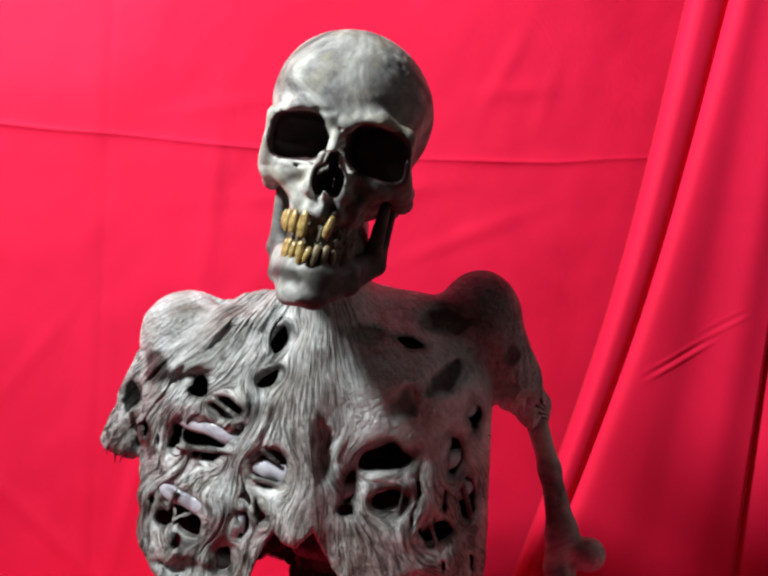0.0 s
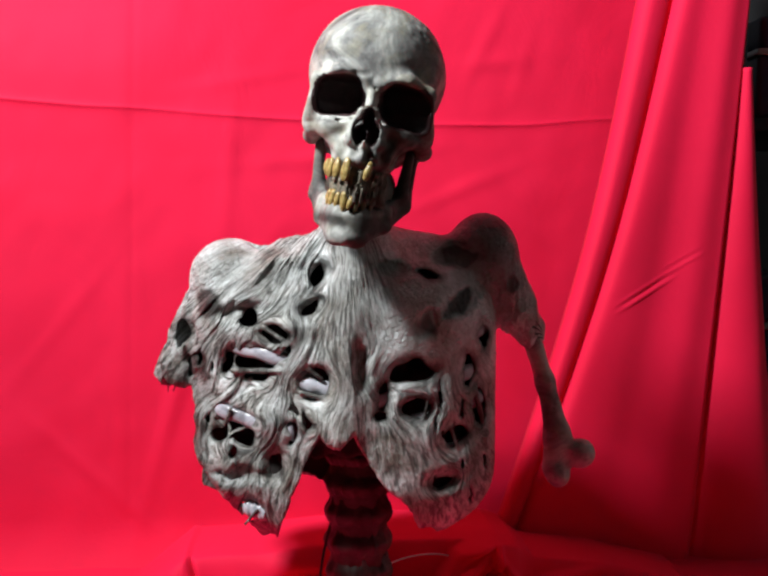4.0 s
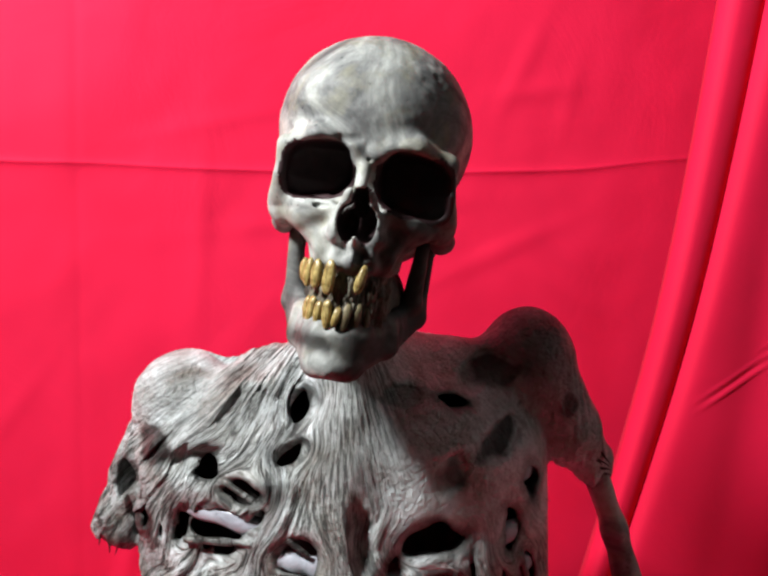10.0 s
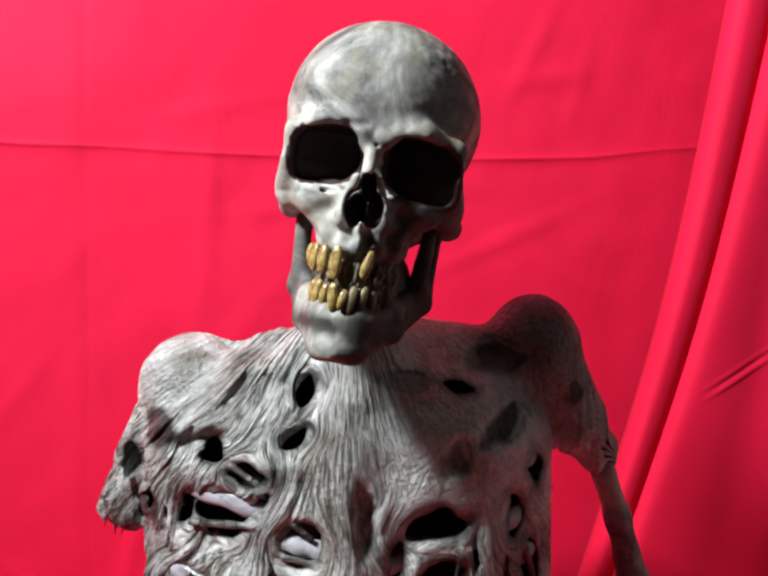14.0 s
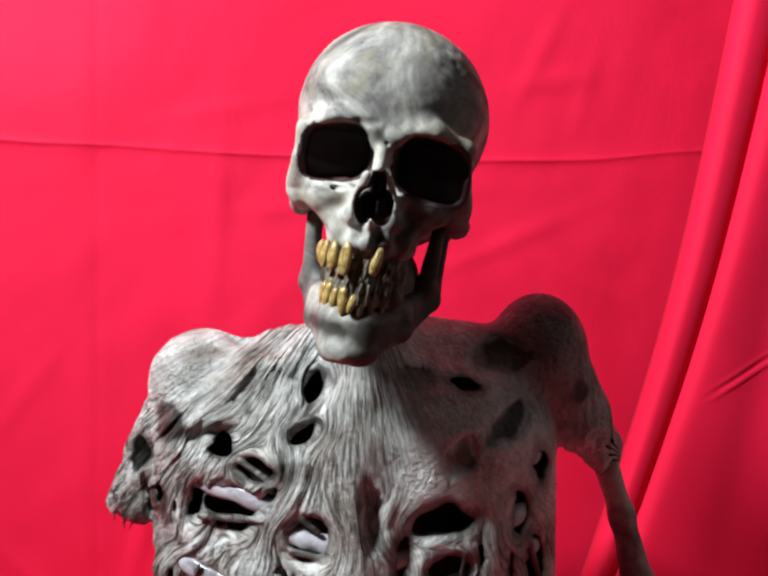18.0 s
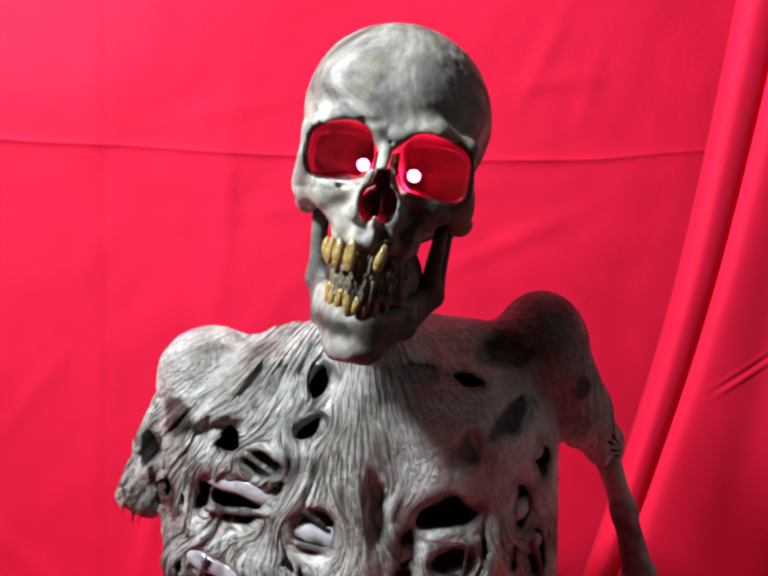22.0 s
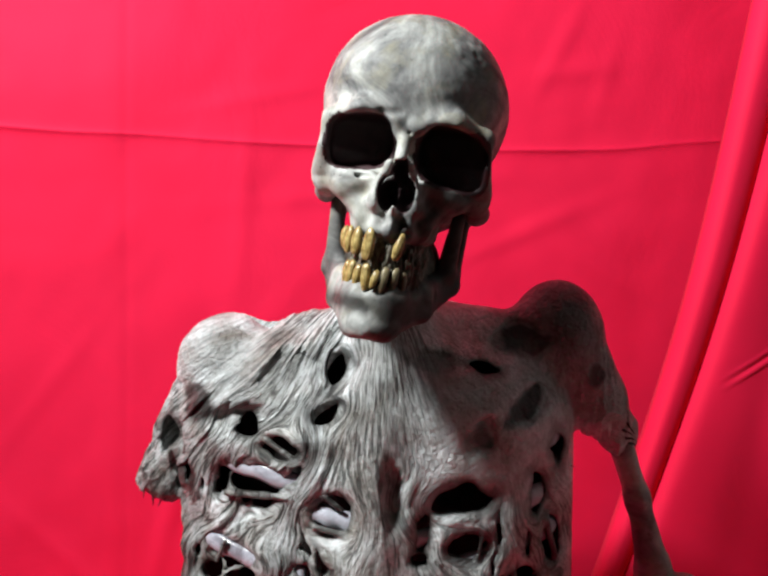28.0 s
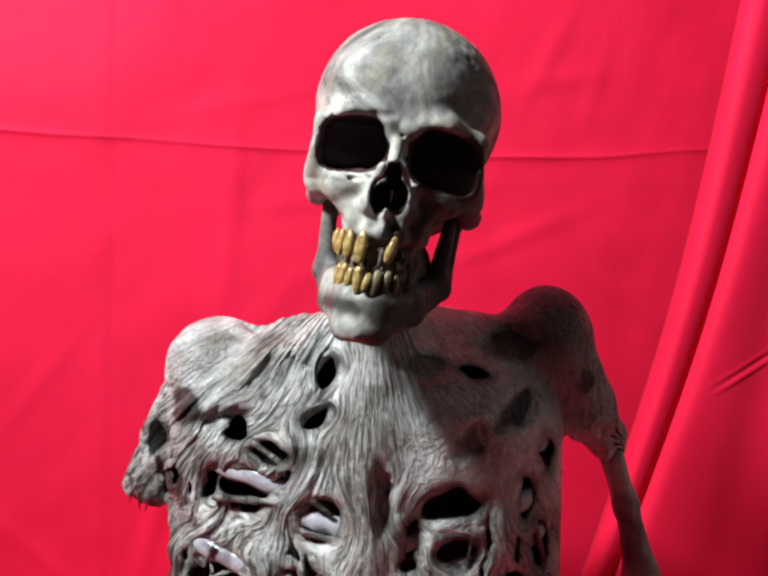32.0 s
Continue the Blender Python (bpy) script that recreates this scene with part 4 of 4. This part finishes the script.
# black mass that closes the chest, so its holes show black
def chest_core():
    low, high, step = (-0.225, 0.985, 0.86), (0.105, 1.17, 1.20), 0.003
    p = grid(low, high, step)
    x, y, z = p
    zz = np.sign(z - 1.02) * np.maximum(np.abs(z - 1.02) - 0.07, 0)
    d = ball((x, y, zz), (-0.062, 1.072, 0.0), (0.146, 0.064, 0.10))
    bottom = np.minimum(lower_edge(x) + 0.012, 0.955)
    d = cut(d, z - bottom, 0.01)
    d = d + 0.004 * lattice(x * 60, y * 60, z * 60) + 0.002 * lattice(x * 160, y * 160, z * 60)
    me, v, f = skin(d, low, step, "chest_core", 1.0, BASE)
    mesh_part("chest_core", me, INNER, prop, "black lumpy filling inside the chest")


chest_core()


def ribs():
    # side, height at the breastbone, first and last turn round the chest
    for sx, low, first, last in ((-1, 1.0535, 22, 74), (-1, 1.033, 4, 26), (-1, 0.974, 22, 80), (-1, 0.872, 34, 44),
                                 (1, 1.017, 8, 66), (1, 0.981, 8, 70), (1, 0.934, 18, 76), (1, 1.062, 42, 76)):
        bm = bmesh.new()
        rings = []
        for i in range(25):
            t = math.radians(first + (last - first) * i / 24)
            cx, cy = CHEST_X + sx * 0.169 * math.sin(t), 1.068 - 0.0955 * math.cos(t)
            cz = low + 0.25 * abs(cx - CHEST_X)
            out, up = Vector((sx * math.sin(t), -math.cos(t), 0)), Vector((0, 0, 1))
            thick = 1 + 0.12 * math.sin(i * 0.9 + low * 40)
            ring = [bm.verts.new(Vector((cx, cy, cz)) + out * 0.0055 * thick * math.cos(j * math.pi / 5) + up * 0.0090 * thick * math.sin(j * math.pi / 5) - BASE) for j in range(10)]
            rings.append(ring)
        for r0, r1 in zip(rings, rings[1:]):
            for j in range(10):
                bm.faces.new((r0[j], r0[(j + 1) % 10], r1[(j + 1) % 10], r1[j]))
        bm.faces.new(rings[0])
        bm.faces.new(rings[-1])
        bmesh.ops.recalc_face_normals(bm, faces=bm.faces)
        part("rib", bm, RIB, prop, "glossy pale rib showing through the holes")


ribs()


def spine():
    for i in range(8):
        z0 = 0.768 + i * 0.036
        low, high, step = (-0.108, 1.02, z0 - 0.024), (0.016, 1.145, z0 + 0.024), 0.0022
        p = grid(low, high, step)
        x, y, z = p
        rr = np.hypot(x + 0.046, (y - 1.082) * 1.05)
        turn = np.arctan2(x + 0.046, 1.082 - y)
        d = np.maximum(rr - 0.0395 - 0.0035 * np.cos((z - z0) * 180 + 0.6) - 0.0022 * lattice(turn * 9, z * 22, x * 0 + i), np.abs(z - z0) - 0.0172)
        d = join(d, limb(p, (-0.046, 1.11, z0), (-0.046, 1.135, z0 - 0.006), 0.008), 0.008)
        d = d + 0.0015 * lattice(x * 120, y * 120, z * 50 + i) + 0.001
        me, v, f = skin(d, low, step, "vertebra", 1.0, BASE)
        mesh_part("vertebra", me, SPINE, prop, "dark brown wrinkled vertebra")
    bm = bmesh.new()
    bmesh.ops.create_cone(bm, cap_ends=True, segments=24, radius1=0.035, radius2=0.035, depth=0.30, matrix=Matrix.Translation((-0.001, 0.007, 0.19)))
    part("spine_core", bm, SPINE, prop)
    bm = bmesh.new()
    part("wooden_base", box(bm, (0.030, 0.0, 0.015), (0.050, 0.032, 0.013), 0.003), PINE, prop, "pale wooden base block")


spine()


def arm_bone():
    low, high, step = (0.12, 1.02, 0.885), (0.275, 1.125, 1.12), 0.0017
    p = grid(low, high, step)
    x, y, z = p
    d = limb(p, (0.163, 1.077, 1.10), (0.186, 1.078, 1.03), 0.012, 0.0105)
    d = join(d, limb(p, (0.186, 1.078, 1.03), (0.202, 1.078, 0.965), 0.0105, 0.015), 0.01)
    d = join(d, limb(p, (0.202, 1.078, 0.965), (0.200, 1.074, 0.925), 0.014, 0.017), 0.012)
    d = join(d, limb(p, (0.204, 1.078, 0.95), (0.228, 1.070, 0.940), 0.013, 0.013), 0.012)
    d = join(d, ball(p, (0.230, 1.068, 0.942), (0.017, 0.017, 0.018)), 0.006)
    d = join(d, ball(p, (0.201, 1.070, 0.915), (0.014, 0.018, 0.016)), 0.006)
    d = cut(d, ball(p, (0.212, 1.05, 0.932), (0.007, 0.012, 0.018)), 0.005)
    d = d + 0.0008 * lattice(x * 130, y * 130, z * 50)
    me, v, f = skin(d, low, step, "arm_bone", 1.0, BASE)
    mesh_part("arm_bone", me, SKULL, prop, "bare grey upper arm bone with knobbed end")


arm_bone()


# ---- monitor, rack, cables ----
def screen_paint(colour, strength):
    def build(nt, b):
        b.inputs["Base Color"].default_value = (0.02, 0.02, 0.02, 1)
        b.inputs["Emission Color"].default_value = (*colour, 1)
        b.inputs["Emission Strength"].default_value = strength
    return build


SCREEN_WHITE = material("screen_white", screen_paint((0.80, 0.95, 1.0), 0.95))
SCREEN_BLUE = material("screen_blue", screen_paint((0.12, 0.28, 0.75), 0.7))
SILVER = material("silver_plastic", plain((0.45, 0.45, 0.46), 0.3, 0.6, 80.0))


def monitor():
    root = tagged(new("monitor"), "small black framed monitor with a lit white and blue screen", "monitor")
    root.location = (-0.630, 1.10, 0.728)
    for c, h in (((0.125, 0, 0.083), (0.0095, 0.012, 0.077)), ((-0.125, 0, 0.083), (0.0095, 0.012, 0.077)),
                 ((0, 0, 0.146), (0.1155, 0.012, 0.014)), ((0, 0, 0.018), (0.1155, 0.012, 0.012))):
        bm = bmesh.new()
        part("frame_side", box(bm, c, h, 0.003), BLACK, root)
    bm = bmesh.new()
    part("top_trim", box(bm, (0, -0.002, 0.1612), (0.1330, 0.010, 0.0014), 0.0006), SILVER, root, "silver trim strip")
    bm = bmesh.new()
    part("back_shell", box(bm, (0, 0.018, 0.085), (0.13, 0.008, 0.074), 0.004), BLACK, root)
    bm = bmesh.new()
    screen = part("screen", box(bm, (0, 0.002, 0.081), (0.1155, 0.004, 0.0515)), SCREEN_WHITE, root, "lit white screen", False)
    for z0, hh, x0, hw in ((0.117, 0.0035, 0, 0.104), (0.109, 0.0025, 0.08, 0.024), (0.050, 0.006, 0.06, 0.045), (0.08, 0.002, -0.05, 0.05)):
        bm = bmesh.new()
        part("screen_bar", box(bm, (x0, -0.0022, z0), (hw, 0.0012, hh)), SCREEN_BLUE, screen, "", False)
    bm = bmesh.new()
    part("stand", box(bm, (0, 0.03, 0.004), (0.06, 0.05, 0.004), 0.002), BLACK, root)


monitor()


def rack():
    root = tagged(new("equipment_rack"), "dark metal rack beside the red drape", "rack")
    root.location = (0.86, 1.62, 0.0)
    for sx in (-0.27, 0.27):
        for sy in (-0.17, 0.17):
            bm = bmesh.new()
            part("post", box(bm, (sx, sy, 0.95), (0.015, 0.015, 0.95), 0.002), RACK, root)
    for z0 in (0.35, 0.90, 1.395, 1.85):
        bm = bmesh.new()
        part("shelf", box(bm, (0, 0, z0), (0.285, 0.185, 0.010), 0.002), RACK, root)


rack()
NAVY = material("navy_plastic", plain((0.028, 0.034, 0.075), 0.38, 0.0, 60.0))


def case(place, half, label):
    root = tagged(new("equipment_case"), label, "case", "cases on the rack")
    root.location = place
    w, dp, h = half
    bm = bmesh.new()
    part("body", box(bm, (0, 0, h * 0.62), (w, dp, h * 0.62), 0.008), NAVY, root)
    bm = bmesh.new()
    part("lid", box(bm, (0, 0, h * 1.66), (w * 0.97, dp * 0.97, h * 0.34), 0.01), NAVY, root)
    bm = bmesh.new()
    part("rim", box(bm, (0, -0.004, h * 1.28), (w * 1.015, dp * 1.01, 0.005), 0.002), SILVER, root, "thin grey rim strip")
    bm = bmesh.new()
    part("latch", box(bm, (-w * 0.6, -dp - 0.004, h * 1.2), (0.018, 0.005, 0.018), 0.002), BLACK, root)


case((0.83, 1.60, 1.406), (0.20, 0.15, 0.085), "dark navy plastic case with a grey rim on the rack")
case((0.84, 1.60, 0.911), (0.21, 0.15, 0.12), "dark navy plastic case on the middle shelf")


def cable(name, pts, radius, mat, label):
    cu = bpy.data.curves.new(name, "CURVE")
    cu.dimensions, cu.bevel_depth, cu.bevel_resolution = "3D", radius, 3
    sp = cu.splines.new("NURBS")
    sp.points.add(len(pts) - 1)
    for q, c in zip(sp.points, pts):
        q.co = (*c, 1)
    sp.use_endpoint_u = True
    cu.materials.append(mat)
    return tagged(new(name, cu), label, "cable")


cable("power_cable", ((-0.082, 1.06, 0.86), (-0.094, 1.05, 0.82), (-0.096, 1.05, 0.77), (-0.093, 1.06, 0.745), (-0.12, 1.12, 0.738), (-0.2, 1.2, 0.74)), 0.0016, BLACK, "thin black wire hanging beside the spine")
cable("signal_cable", ((-0.02, 1.10, 0.79), (0.01, 1.13, 0.797), (0.05, 1.16, 0.795), (0.09, 1.19, 0.775)), 0.0011, SILVER, "thin pale wire running behind the spine")


def motions():
    on = ((3.35, 3.55), (3.75, 3.95), (4.15, 4.45), (4.65, 4.85), (5.1, 5.65), (5.75, 6.05), (6.15, 6.45), (7.65, 8.75), (9.35, 9.55), (9.65, 9.9),
          (10.05, 10.25), (10.45, 10.6), (10.8, 11.05), (15.6, 15.8), (16.0, 16.3), (16.42, 16.65), (16.85, 16.95), (17.05, 17.25), (17.35, 17.95),
          (19.55, 19.65), (19.95, 20.1), (20.45, 20.7), (20.9, 21.55), (21.7, 22.1), (22.45, 23.05), (29.05, 29.55), (29.85, 30.25), (30.35, 30.88))
    step = 1.0 / 30
    turns = [(0.0, 180.0)]
    jaws = [(0.0, 0.0)]
    for a, b in on:
        for i, ang in enumerate((180.0, 120.0, 60.0, 0.0)):
            turns.append((a - 0.05 + i * step, ang))
        for i, ang in enumerate((0.0, 60.0, 120.0, 180.0)):
            turns.append((b - 0.05 + i * step, ang))
        wide = 8.0 if b - a > 0.12 else 6.0
        jaws += [(a - 0.07, jaws[-1][1] if a - jaws[-1][0] < 0.3 else 0.0), (a + 0.06, wide), (b - 0.02, wide), (b + 0.08, 3.0), (b + 0.25, 0.4)]
    turns.append((32.0, 180.0))
    jaws.append((32.0, 0.0))
    clean = [jaws[0]]
    for t, ang in jaws[1:]:
        while clean and t <= clean[-1][0] + 0.02:
            clean.pop()
        clean.append((t, ang))
    if clean[0][0] > 0:
        clean.insert(0, (0.0, 0.0))
    for led, place in zip(LEDS, LED_PLACES):
        walk(led, [(t, Matrix.Translation(place) @ pose(0, 0.0160 * ang / 180, 0, ang)) for t, ang in turns])
    walk(jaw_part, [(t, JAW_REST @ pose(0, 0, 0, ang)) for t, ang in clean])


motions()
